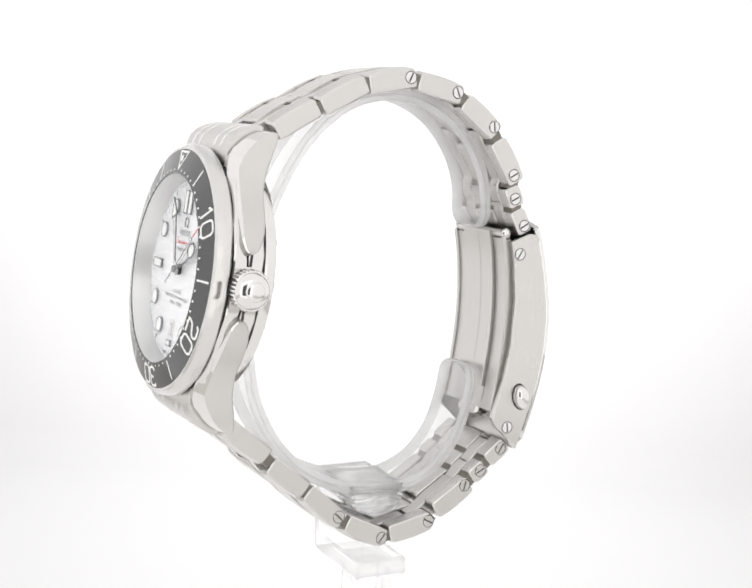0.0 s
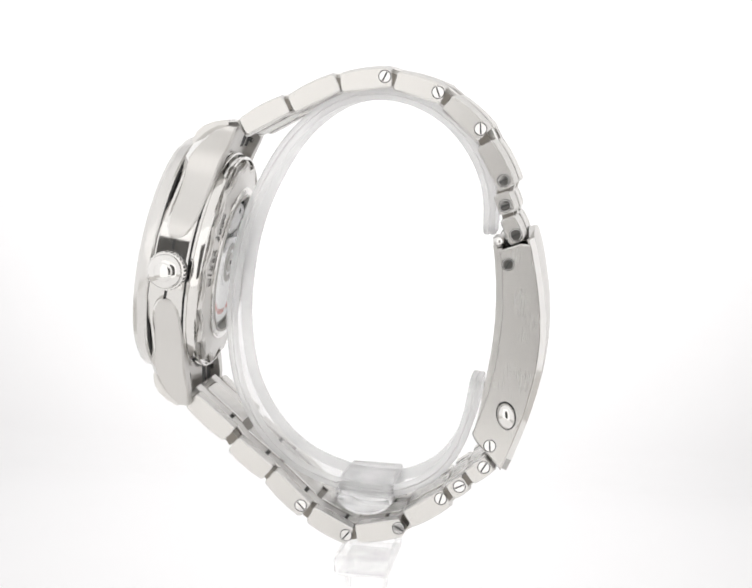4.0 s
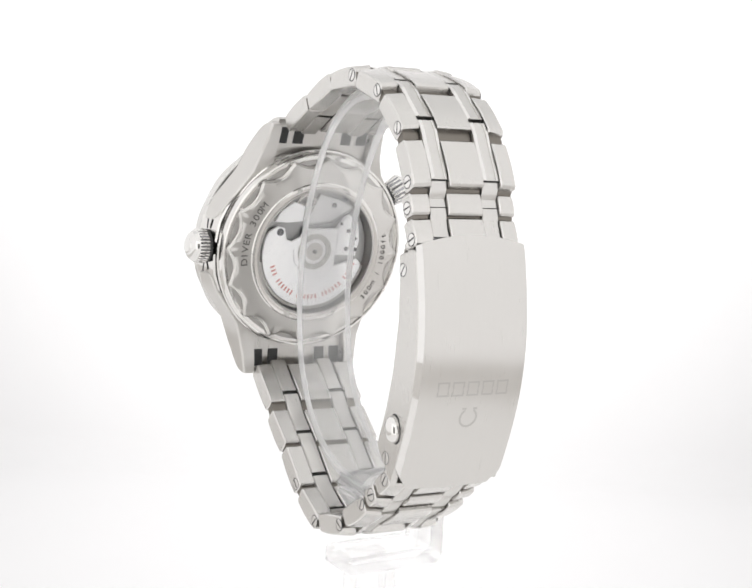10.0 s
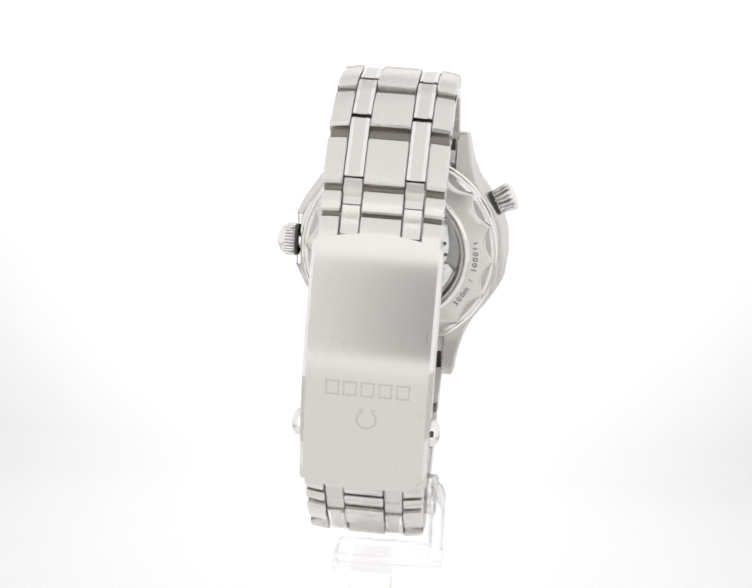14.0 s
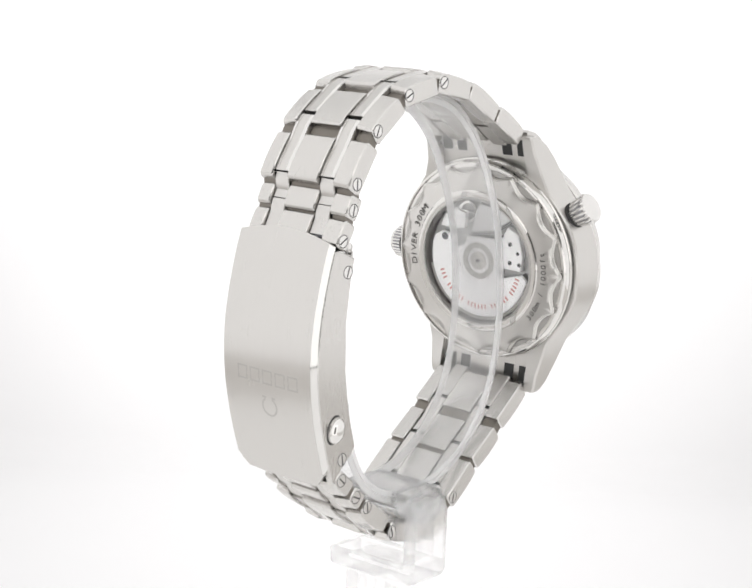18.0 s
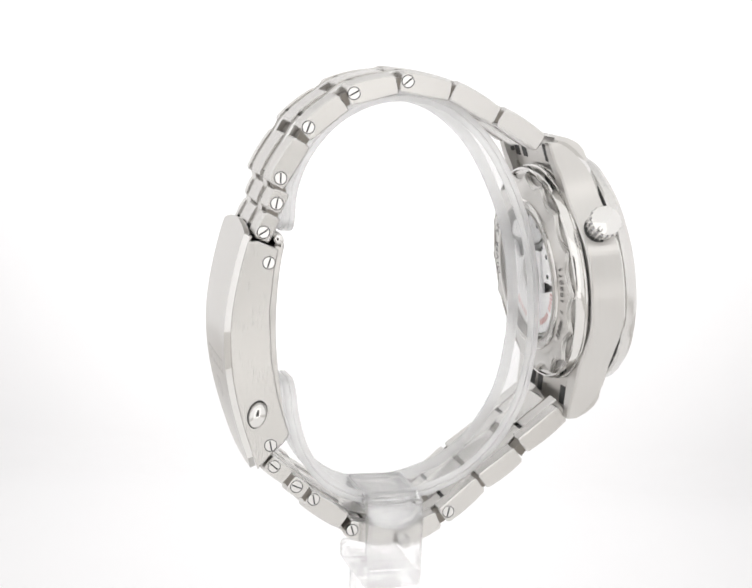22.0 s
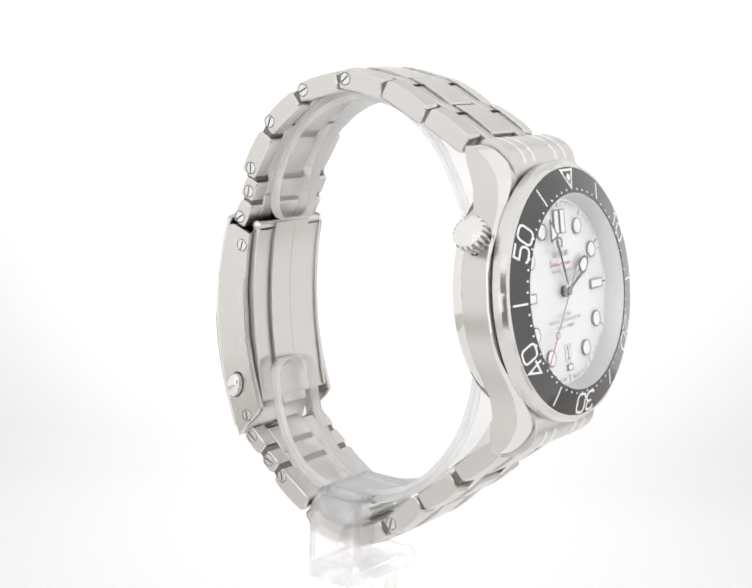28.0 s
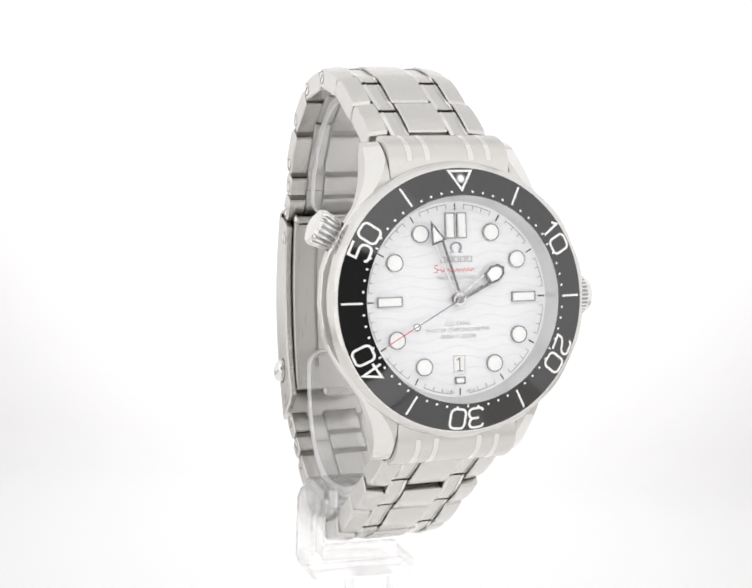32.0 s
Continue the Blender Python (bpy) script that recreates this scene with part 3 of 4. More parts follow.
def build_bezel():
    def lobes(a, k):
        """Fourteen long scoops along the upper rim, none at the foot."""
        return (0, 0, -0.05, -0.20, -0.19, -0.08, 0, 0, 0, 0)[k] * (0.5 + 0.5 * math.cos(14 * a + 0.6)) ** 1.3
    prof = [(19.2, -1.1), (20.06, -0.5), (20.3, -0.5), (20.75, -0.75), (21.2, -1.5), (21.25, -2.2), (21.2, -2.85), (20.9, -3.2), (20.6, -3.24), (19.2, -3.26)]
    bezel = head("bezel", lathe(prof, 336, lobes), bezel_steel, "steel turning bezel with scalloped edge", spin=0.23, sharp=20)
    part("bezel_gap", lathe([(18.9, -3.23), (20.62, -3.23), (20.62, -3.42), (18.9, -3.42)], 128), dark_gap, bezel)
    part("bezel_insert", lathe([(15.85, slope(15.85) - 0.9), (15.85, slope(15.85) - 0.05), (15.95, slope(15.95)), (20.05, slope(20.05)), (20.12, slope(20.12) - 0.3)], 192), ceramic, bezel, "glossy black ceramic bezel insert", sharp=5)
    up = 0.05
    for a in (30, 90, 150, 210, 270, 330):
        part("bezel_tick", tilted(prism(bezel_arc(16.47, 19.62, a, 0.16), 0, up, 0.015, axis=2)), enamel, bezel)
    for a, word in ((60, "10"), (120, "20"), (180, "30"), (240, "40"), (300, "50")):
        for k, ch in enumerate(word):
            side = (-5.0, 3.6)[k] if word == "10" else (k - 0.5) * 9.6
            geo = moved(joined(*[stroke(line, 0.36, up, ch == "0") for line in STROKES[ch]]), Matrix.Rotation(radians(-(a + side)), 4, "Z") @ Matrix.Translation((0, 18.2, 0)))
            part("bezel_numeral", tilted(geo), enamel, bezel)
    for k in range(60):
        a = 6 * k
        if a % 60 == 30 or a == 0:
            continue
        if a % 60 == 0:
            geo = prism(bezel_arc(15.98, 16.42, a, 0.13), 0, up, 0.015, axis=2)
        else:
            geo = moved(disc(0.19, 0, up, 0.01, 12), Matrix.Rotation(radians(-a), 4, "Z") @ Matrix.Translation((0, 16.45, 0)))
        part("minute_dot", tilted(geo), enamel, bezel)
    outer, inner = [(-2.15, 19.75), (2.15, 19.75), (0, 16.35)], [(-1.5, 19.4), (1.5, 19.4), (0, 17.0)]
    v = [(x, y, z) for z in (0, up) for poly in (outer, inner) for x, y in poly]
    f = []
    for i in range(3):
        j = (i + 1) % 3
        f += [(6 + i, 6 + j, 9 + j, 9 + i), (i, j, 6 + j, 6 + i), (3 + i, 3 + j, 9 + j, 9 + i)]
    part("bezel_triangle", tilted((v, f)), enamel, bezel)
    pearl = part("bezel_pearl", tilted(moved(lathe([(0.52, 0), (0.52, 0.12), (0.35, 0.18), (0.02, 0.2)], 24, closed=False), Matrix.Translation((0, 18.4, 0)))), lume, bezel, "round lume pearl")
    part("pearl_ring", tilted(moved(lathe([(0.52, 0), (0.78, 0), (0.78, 0.14), (0.52, 0.14)], 24), Matrix.Translation((0, 18.4, 0)))), pointer_steel, pearl)


DIAL_Z = -2.5


def build_dial():
    dial = head("dial", lathe([(0.02, DIAL_Z - 0.4), (15.2, DIAL_Z - 0.4), (15.2, DIAL_Z), (0.02, DIAL_Z)], 96), dial_white, "polished white dial with engraved waves")
    head("rehaut", lathe([(15.85, 0.45), (15.05, DIAL_Z + 0.02), (15.3, DIAL_Z - 0.3), (15.95, -0.6)], 128), flange, "bright inner flange ring")
    z = DIAL_Z + 0.004
    # engraved waves
    waves = []
    for row in range(-8, 9):
        y0, n = row * 1.62 + 0.4, 60
        verts, faces = [], []
        for i in range(n + 1):
            x = -14.4 + 28.8 * i / n
            y = y0 + 0.42 * math.sin(x * 0.72 + row * 0.9) + 0.2 * math.sin(x * 0.31 + row)
            keep = math.hypot(x, y) < 14.0
            verts += [(x, y - 0.11, z), (x, y + 0.11, z)]
            if i and keep and math.hypot(x - 0.48, y) < 14.0:
                faces.append((2 * i - 2, 2 * i, 2 * i + 1, 2 * i - 1))
        waves.append((verts, faces))
    part("wave_engraving", joined(*waves), groove_grey, dial, "rows of laser-cut wave lines")
    # applied markers
    z1 = DIAL_Z + 0.38
    for a in (30, 60, 120, 150, 210, 240, 300, 330):
        spot = Matrix.Rotation(radians(-a), 4, "Z") @ Matrix.Translation((0, 11.75, 0))
        rim = part("hour_marker", moved(lathe([(1.19, z), (1.38, z), (1.38, z1 - 0.04), (1.34, z1), (1.19, z1)], 40), spot), pointer_steel, dial, "applied round hour marker")
        part("marker_lume", moved(disc(1.2, z, z1 - 0.03, 0.03, 32), spot), lume, rim)

    def bar_marker(cx, cy, w, h):
        spot = Matrix.Translation((cx, cy, 0))
        rim = part("hour_marker", moved(joined(block(-w, -w + 0.2, -h, h, z, z1, 0.03), block(w - 0.2, w, -h, h, z, z1, 0.03), block(-w + 0.2, w - 0.2, -h, -h + 0.2, z, z1, 0.03), block(-w + 0.2, w - 0.2, h - 0.2, h, z, z1, 0.03)), spot), pointer_steel, dial, "applied bar hour marker")
        part("marker_lume", moved(block(-w + 0.19, w - 0.19, -h + 0.19, h - 0.19, z, z1 - 0.04, 0.02), spot), lume, rim)
    bar_marker(11.15, 0, 2.02, 0.8)
    bar_marker(-11.15, 0, 2.02, 0.8)
    bar_marker(-0.98, 11.35, 0.8, 2.0)
    bar_marker(0.98, 11.35, 0.8, 2.0)
    bar_marker(0, -12.5, 0.83, 0.55)
    for k in range(60):
        big = k % 5 == 0
        if big:
            part("hour_line", prism(bezel_arc(13.7, 14.8, 6 * k, 0.11), z, z + 0.03, 0.01, axis=2), print_black, dial)
        else:
            part("minute_line", prism(bezel_arc(13.95, 14.66, 6 * k, 0.055), z, z + 0.03, 0.01, axis=2), print_dark, dial)
    for k in range(12):
        ends = [[(r * math.sin(radians(30 * k + 5.7 + 18.6 * q / 8)), r * math.cos(radians(30 * k + 5.7 + 18.6 * q / 8))) for q in range(9)] for r in (14.56, 14.66)]
        part("minute_arc", prism(ends[0] + ends[1][::-1], z, z + 0.028, 0.008, axis=2), print_dark, dial)
    date = part("date_window", frame_poly([(-1.0, -11.42), (1.0, -11.42), (1.0, -8.66), (-1.0, -8.66)], [(-0.86, -11.28), (0.86, -11.28), (0.86, -8.8), (-0.86, -8.8)], z, z + 0.1), polished, dial, "framed date window showing 1")
    part("date_disc", block(-0.87, 0.87, -11.29, -8.79, z - 0.002, z + 0.02, 0.005), enamel, date)
    part("date_numeral", moved(joined(stroke([(-0.42, 0.62), (0.06, 1.0), (0.06, -1.0)], 0.13, 0.03), stroke([(-0.45, -1.0), (0.55, -1.0)], 0.12, 0.03)), Matrix.Translation((0, -10.05, z + 0.03))), print_black, date)
    for text, size, y, mat in (("CO-AXIAL", 0.82, -3.8, print_grey), ("MASTER CHRONOMETER", 0.82, -4.75, print_grey), ("300m / 1000ft", 0.92, -5.75, print_grey), ("PROFESSIONAL", 0.82, 3.3, print_grey)):
        part("dial_writing", moved(letters(text, size, 0.02), Matrix.Translation((0, y, z + 0.02)) @ Matrix.Diagonal((1.15, 1, 1, 1))), mat, dial)
    for text, a in (("SWISS", 187), ("MADE", 173)):
        part("dial_writing", moved(letters(text, 0.6, 0.02), Matrix.Rotation(radians(-a), 4, "Z") @ Matrix.Translation((0, 14.35, z + 0.02)) @ Matrix.Rotation(math.pi, 4, "Z")), print_grey, dial)
    mark = [(1.0 * math.sin(radians(a)), 8.0 + 0.85 * math.cos(radians(a))) for a in range(-145, 146, 15)] + [(0.68 * math.sin(radians(a)), 8.0 + 0.6 * math.cos(radians(a))) for a in range(145, -146, -15)]
    part("maker_mark", joined(prism(mark, z, z + 0.12, 0.01, axis=2), block(-0.95, -0.35, 7.12, 7.35, z, z + 0.12, 0.01), block(0.35, 0.95, 7.12, 7.35, z, z + 0.12, 0.01)), pointer_steel, dial, "small applied open ring badge")
    part("maker_name_bar", joined(*[frame_poly([(c - 0.46, 5.7), (c + 0.46, 5.7), (c + 0.46, 6.6), (c - 0.46, 6.6)], [(c - 0.3, 5.84), (c + 0.3, 5.84), (c + 0.3, 6.46), (c - 0.3, 6.46)], z, z + 0.06) for c in (-2.2, -1.1, 0.0, 1.1, 2.2)]), print_grey, dial, "grey bars in place of the maker's name")
    scrawl = [(-2.5 + 0.09 * k, 4.05 + 0.2 * math.sin(k * 0.95)) for k in range(58)]
    part("model_name_bar", moved(joined(stroke(scrawl, 0.1, 0.03), stroke([(-2.7, 4.75), (-3.1, 4.75), (-3.25, 4.5), (-2.75, 4.2), (-2.9, 3.85), (-3.4, 3.85)], 0.11, 0.03)), Matrix.Translation((0, -0.1, z)) @ Matrix.Diagonal((1.12, 1.13, 1, 1))), print_red, dial, "red wavy bar in place of the model name")
    head("crystal", lathe([(0.02, 1.0), (6, 0.93), (11, 0.75), (15.3, 0.5), (15.75, 0.3), (15.75, -0.4), (11, -0.2), (6, -0.08), (0.02, 0.0)], 96), sapphire, "clear domed sapphire crystal").visible_shadow = False


def frame_poly(outer, inner, z0, z1):
    n = len(outer)
    v = [(x, y, z) for z in (z0, z1) for p in (outer, inner) for x, y in p]
    f = []
    for i in range(n):
        j = (i + 1) % n
        f += [(2 * n + i, 2 * n + j, 3 * n + j, 3 * n + i), (i, j, n + j, n + i), (i, j, 2 * n + j, 2 * n + i), (n + i, n + j, 3 * n + j, 3 * n + i)]
    return v, f


def build_pointers():
    z = DIAL_Z + 0.75
    def rail(side, x0, y0, x1, y1, w0, w1):
        poly = [(side * x0, y0), (side * (x0 - w0), y0 + 0.5), (side * (x1 - w1), y1), (side * x1, y1)]
        return prism(poly, z, z + 0.16, 0.02, axis=2)
    hour = head("hour_pointer", joined(rail(-1, 0.55, 1.0, 1.0, 5.6, 0.25, 0.3), lathe([(0.5, z), (1.05, z), (1.05, z + 0.14), (0.5, z + 0.14)], 32)), polished, "skeleton hour pointer with round lume tip", spin=58.3)
    # darker steel on this rail stands for the facet turned from the light
    part("dark_facet", rail(1, 0.55, 1.0, 1.0, 5.6, 0.38, 0.42), dark_steel, hour, "rail coloured dark as the pointer's shaded facet")
    part("pointer_frame", frame_poly([(-1.0, 5.5), (1.0, 5.5), (1.35, 7.2), (0.95, 8.4), (0, 9.0), (-0.95, 8.4), (-1.35, 7.2)], [(-0.72, 6.0), (0.72, 6.0), (1.0, 7.2), (0.72, 8.05), (0, 8.5), (-0.72, 8.05), (-1.0, 7.2)], z, z + 0.16), dark_steel, hour)
    part("pointer_lume", prism([(-0.73, 5.98), (0.73, 5.98), (1.01, 7.2), (0.73, 8.07), (0, 8.52), (-0.73, 8.07), (-1.01, 7.2)], z + 0.02, z + 0.13, 0.01, axis=2), lume, hour)
    z += 0.25
    minute = head("minute_pointer", joined(rail(-1, 0.5, 1.0, 0.85, 9.4, 0.22, 0.25), lathe([(0.5, z), (1.0, z), (1.0, z + 0.14), (0.5, z + 0.14)], 32)), polished, "skeleton minute pointer with arrow tip")
    # again a lit and a shaded rail, by material
    part("dark_facet", rail(1, 0.5, 1.0, 0.85, 9.4, 0.34, 0.36), dark_steel, minute, "rail coloured dark as the pointer's shaded facet")
    part("pointer_frame", frame_poly([(-1.25, 9.3), (1.25, 9.3), (0, 12.9)], [(-0.85, 9.6), (0.85, 9.6), (0, 12.05)], z, z + 0.16), dark_steel, minute)
    part("pointer_lume", prism([(-0.87, 9.58), (0.87, 9.58), (0, 12.1)], z + 0.02, z + 0.13, 0.01, axis=2), lume, minute)
    z += 0.25
    second = head("seconds_pointer", joined(prism([(-0.12, -4.2), (0.12, -4.2), (0.07, 10.0), (-0.07, 10.0)], z, z + 0.1, 0.01, axis=2),
                  lathe([(0.02, z - 0.8), (0.42, z - 0.8), (0.6, z), (0.6, z + 0.2), (0.3, z + 0.3), (0.02, z + 0.3)], 32),
                  moved(lathe([(0.42, z), (0.6, z), (0.6, z + 0.12), (0.42, z + 0.12)], 28), Matrix.Translation((0, 8.3, 0)))), pointer_steel, "slim steel seconds pointer")
    part("pointer_lume", moved(disc(0.45, z, z + 0.08, 0.01, 24), Matrix.Translation((0, 8.3, 0))), lume, second)
    part("red_tip", prism([(-0.085, 9.2), (0.085, 9.2), (0.05, 13.9), (-0.05, 13.9)], z + 0.005, z + 0.115, 0.005, axis=2), print_red, second, "red tip of the seconds pointer")
    return minute, second


build_case()
build_bezel()
build_dial()
head("pointer_pinion", disc(0.92, DIAL_Z, DIAL_Z + 0.74, 0.08, 32), dark_gap, "dark hub under the pointers")
minute_pointer, seconds_pointer = build_pointers()

# --- bracelet: each row's start and stop in the strap's plane (mm), from the case outwards
UPPER = [((-24.28, -11.55), (-16.59, -7.19)), ((-15.94, -7.25), (-7.81, -3.1)), ((-7.4, -3.3), (1.51, -1.9)), ((2.02, -2.4), (10.5, -4.66)),
         ((11.12, -5.6), (17.67, -11.06)), ((17.9, -12.3), (22.2, -19.7)), ((21.0, -20.5), (22.5, -24.0)), ((22.3, -24.6), (24.3, -28.8))]
LOWER = [((-32.09, -60.01), (-24.72, -65.99)), ((-24.1, -67.4), (-17.5, -72.4)), ((-17.2, -72.7), (-10.45, -78.6)), ((-9.7, -79.1), (-2.2, -82.6)),
         ((-1.3, -81.95), (6.9, -80.1)), ((7.7, -78.6), (14.59, -74.0)), ((14.9, -73.1), (17.7, -71.0)), ((18.1, -70.2), (21.8, -67.2))]
PINS_UP = {2: (0.3, -1.89), 3: (9.5, -4.17), 4: (17.0, -9.97), 5: (21.34, -18.44), 6: (21.83, -22.65), 7: (23.9, -27.47)}
PINS_LOW = {2: (-11.31, -77.6), 3: (-2.94, -82.24), 4: (6.28, -80.15), 5: (13.46, -74.22), 6: (16.6, -71.77), 7: (20.66, -68.01)}
THICK = 3.3


def frame_of(p, q):
    """Pose of a strap piece: x across, y along from p to q, z outwards."""
    p, q = Vector(p), Vector(q)
    d = (q - p).normalized()
    mid = (p + q) / 2
    o = Vector((-d.y, d.x))
    side = 1 if o.dot(mid - Vector((0, -42))) > 0 else -1
    o *= side
    x = Vector((1, 0, 0)) if side > 0 else Vector((-1, 0, 0))
    m = Matrix(((x.x, 0, 0, 0), (0, d.x, o.x, mid.x * MM), (0, d.y, o.y, mid.y * MM), (0, 0, 0, 1)))
    m[0][3] = 0.0
    return m, (q - p).length


def plate_profile(length, thick, bulge=0.22, corner=0.7):
    h, t = length / 2, thick / 2
    top = [(h - corner * 0.15, t - corner), (h - corner, t - 0.05), (h * 0.4, t + bulge * 0.8), (0, t + bulge), (-h * 0.4, t + bulge * 0.8), (-h + corner, t - 0.05), (-h + corner * 0.15, t - corner)]
    low = [(-h, -t * 0.3), (-h + 0.12, -t + 0.25), (-h + 0.4, -t), (h - 0.4, -t), (h - 0.12, -t + 0.25), (h, -t * 0.3)]
    return top + low


def screw_meshes():
    body = to_mesh("pin_screw", joined(lathe([(0.02, -0.1), (0.98, -0.1), (0.98, 0.02), (0.9, 0.07), (0.02, 0.07)], 28)))
    ring = to_mesh("screw_gap", lathe([(0.98, -0.1), (1.12, -0.1), (1.12, 0.015), (0.98, 0.015)], 28))
    slot = to_mesh("screw_slot", block(-0.88, 0.88, -0.13, 0.13, 0.03, 0.078, 0.005))
    body.materials.append(mirror_steel)
    ring.materials.append(dark_gap)
    slot.materials.append(dark_gap)
    return {"body": body, "ring": ring, "slot": slot}


SCREW = screw_meshes()


def screw_set(link, pin, x, angle, inv):
    s = 1 if x > 0 else -1
    m = inv @ Matrix.Translation((x * MM, pin[0] * MM, pin[1] * MM)) @ Matrix.Rotation(s * math.pi / 2, 4, "Y") @ Matrix.Rotation(radians(angle), 4, "Z")
    part("pin_screw", SCREW["body"], polished, link, "slotted steel pin screw", m)
    part("screw_gap", SCREW["ring"], dark_gap, link, "", m)
    part("screw_slot", SCREW["slot"], dark_gap, link, "", m)


def build_bracelet():
    rng = random.Random(7)
    for rows, pins in ((UPPER, PINS_UP), (LOWER, PINS_LOW)):
        for i, (p, q) in enumerate(rows):
            m, length = frame_of(p, q)
            thick = THICK if i < 6 else 2.9
            prof = plate_profile(length, thick, 0.22, 0.5) if i < 6 else plate_profile(length, thick, 0.1, 0.42)
            for s in (1, -1):
                lo, hi = (6.72, 10.0) if s > 0 else (-10.0, -6.72)
                link = part("outer_link", crowned(prof, lo, hi, 0.2, 0.42 if s > 0 else 0.0, 0.0 if s > 0 else 0.42), brushed, watch, "brushed steel outer bracelet link", m)
                edged(link.data, len(prof), bezel_steel)
                if i in pins:
                    side = s if m[0][0] > 0 else -s
                    screw_set(link, pins[i], 10.0 * side, rng.uniform(-70, 70), m.inverted())
            middle = part("center_link", prism([(y, z + (0.5 if z > 0.5 else 0.0)) for y, z in plate_profile(length - (0.2 if i < 6 else -0.2), thick - 0.1, 0.25 if i < 6 else 0.1, 0.36)], -3.32, 3.32, 0.14), brushed, watch, "brushed steel centre bracelet link", m)
            edged(middle.data, len(prof), bezel_steel)
        # pieces between the rows, set back towards the case and bent over the joint
        knots = []
        for i, (p, q) in enumerate(rows):
            knots.append(Vector(p).lerp(Vector(q), 0.5))
        tips = [Vector(rows[0][0]) - (Vector(rows[0][1]) - Vector(rows[0][0])).normalized() * 1.4]
        spine = Track([tips[0], *[v for p, q in rows for v in (Vector(p).lerp(Vector(q), 0.15), Vector(p).lerp(Vector(q), 0.85))], Vector(rows[-1][1])], 5)
        marks = []
        for p, q in rows:
            near = min(range(len(spine.p)), key=lambda k: (spine.p[k] - Vector(q)).length)
            marks.append(float(spine.s[near]))
        starts = [0.0] + marks[:-1]
        for i, (s0, s1) in enumerate(zip(starts, marks)):
            back0 = 0.28 * (s1 - s0) if i else 0.0
            nxt = 0.28 * ((marks[i + 1] if i + 1 < len(marks) else s1 + 4) - s1)
            a, b = s0 - back0 + 0.45, s1 - nxt - 0.32
            if i >= 6:
                a, b = s0 - 1.3, s1 - 1.45
            if i == 5:
                b = s1 - 1.45
            for x in (-5.02, 5.02):
                w, t = 1.54, 1.42 if i >= 6 else 1.80
                d = 1.30 if i >= 6 else 1.42
                sec = [(x - w, -d + 0.2), (x - w, t - 0.12), (x - w + 0.12, t), (x + w - 0.12, t), (x + w, t - 0.12), (x + w, -d + 0.2), (x + w - 0.2, -d), (x - w + 0.2, -d)]
                mid = part("intermediate_link", sweep(spine, sec, lambda _: (a, b), 6), brushed_bent, watch, "slim intermediate bracelet link", sharp=24)
                if i < 6:
                    for e in (-1, 1):
                        c = x + e * 1.22
                        sec = [(c - 0.3, t - 0.3), (c - 0.3, t + 0.06 + 0.08 * e), (c + 0.3, t + 0.06 - 0.08 * e), (c + 0.3, t - 0.3)]
                        part("polished_edge", sweep(spine, sec, lambda _: (a + 0.05, b - 0.05), 6), mirror_steel, mid, "polished edge strip", sharp=24)
        # filler knuckles down in the joints, coloured dark for the shade between rows
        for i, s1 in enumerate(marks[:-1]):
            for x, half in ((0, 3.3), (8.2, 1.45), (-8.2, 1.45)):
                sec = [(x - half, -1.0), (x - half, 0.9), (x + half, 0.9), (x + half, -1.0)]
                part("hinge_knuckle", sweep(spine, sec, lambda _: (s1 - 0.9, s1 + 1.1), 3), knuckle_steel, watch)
            nxt = 1.45 if i >= 5 else 0.28 * (marks[i + 1] - s1)
            for x in (-5.02, 5.02):
                sec = [(x - 1.45, -0.9), (x - 1.45, 0.8), (x + 1.45, 0.8), (x + 1.45, -0.9)]
                part("hinge_knuckle", sweep(spine, sec, lambda _: (s1 - nxt - 0.7, s1 - nxt + 0.8), 3), dark_gap, watch)
        # pins that hold the rows
        for i, (p, q) in enumerate(rows):
            pin = pins.get(i, Vector(q) - (Vector(q) - Vector(p)).normalized() * 0.9)
            geo = moved(lathe([(0.02, -9.9), (0.8, -9.9), (0.8, 9.9), (0.02, 9.9)], 14), Matrix.Translation((0, pin[0], pin[1])) @ Matrix.Rotation(math.pi / 2, 4, "Y"))
            part("hinge_pin", geo, dark_steel, watch)


CLASP_OUT = [(26.6, -26.3), (27.8, -30.0), (28.9, -35.0), (29.7, -40.0), (30.0, -45.0), (29.6, -50.7), (28.6, -56.0), (27.0, -61.6), (25.0, -67.2), (24.3, -68.9)]


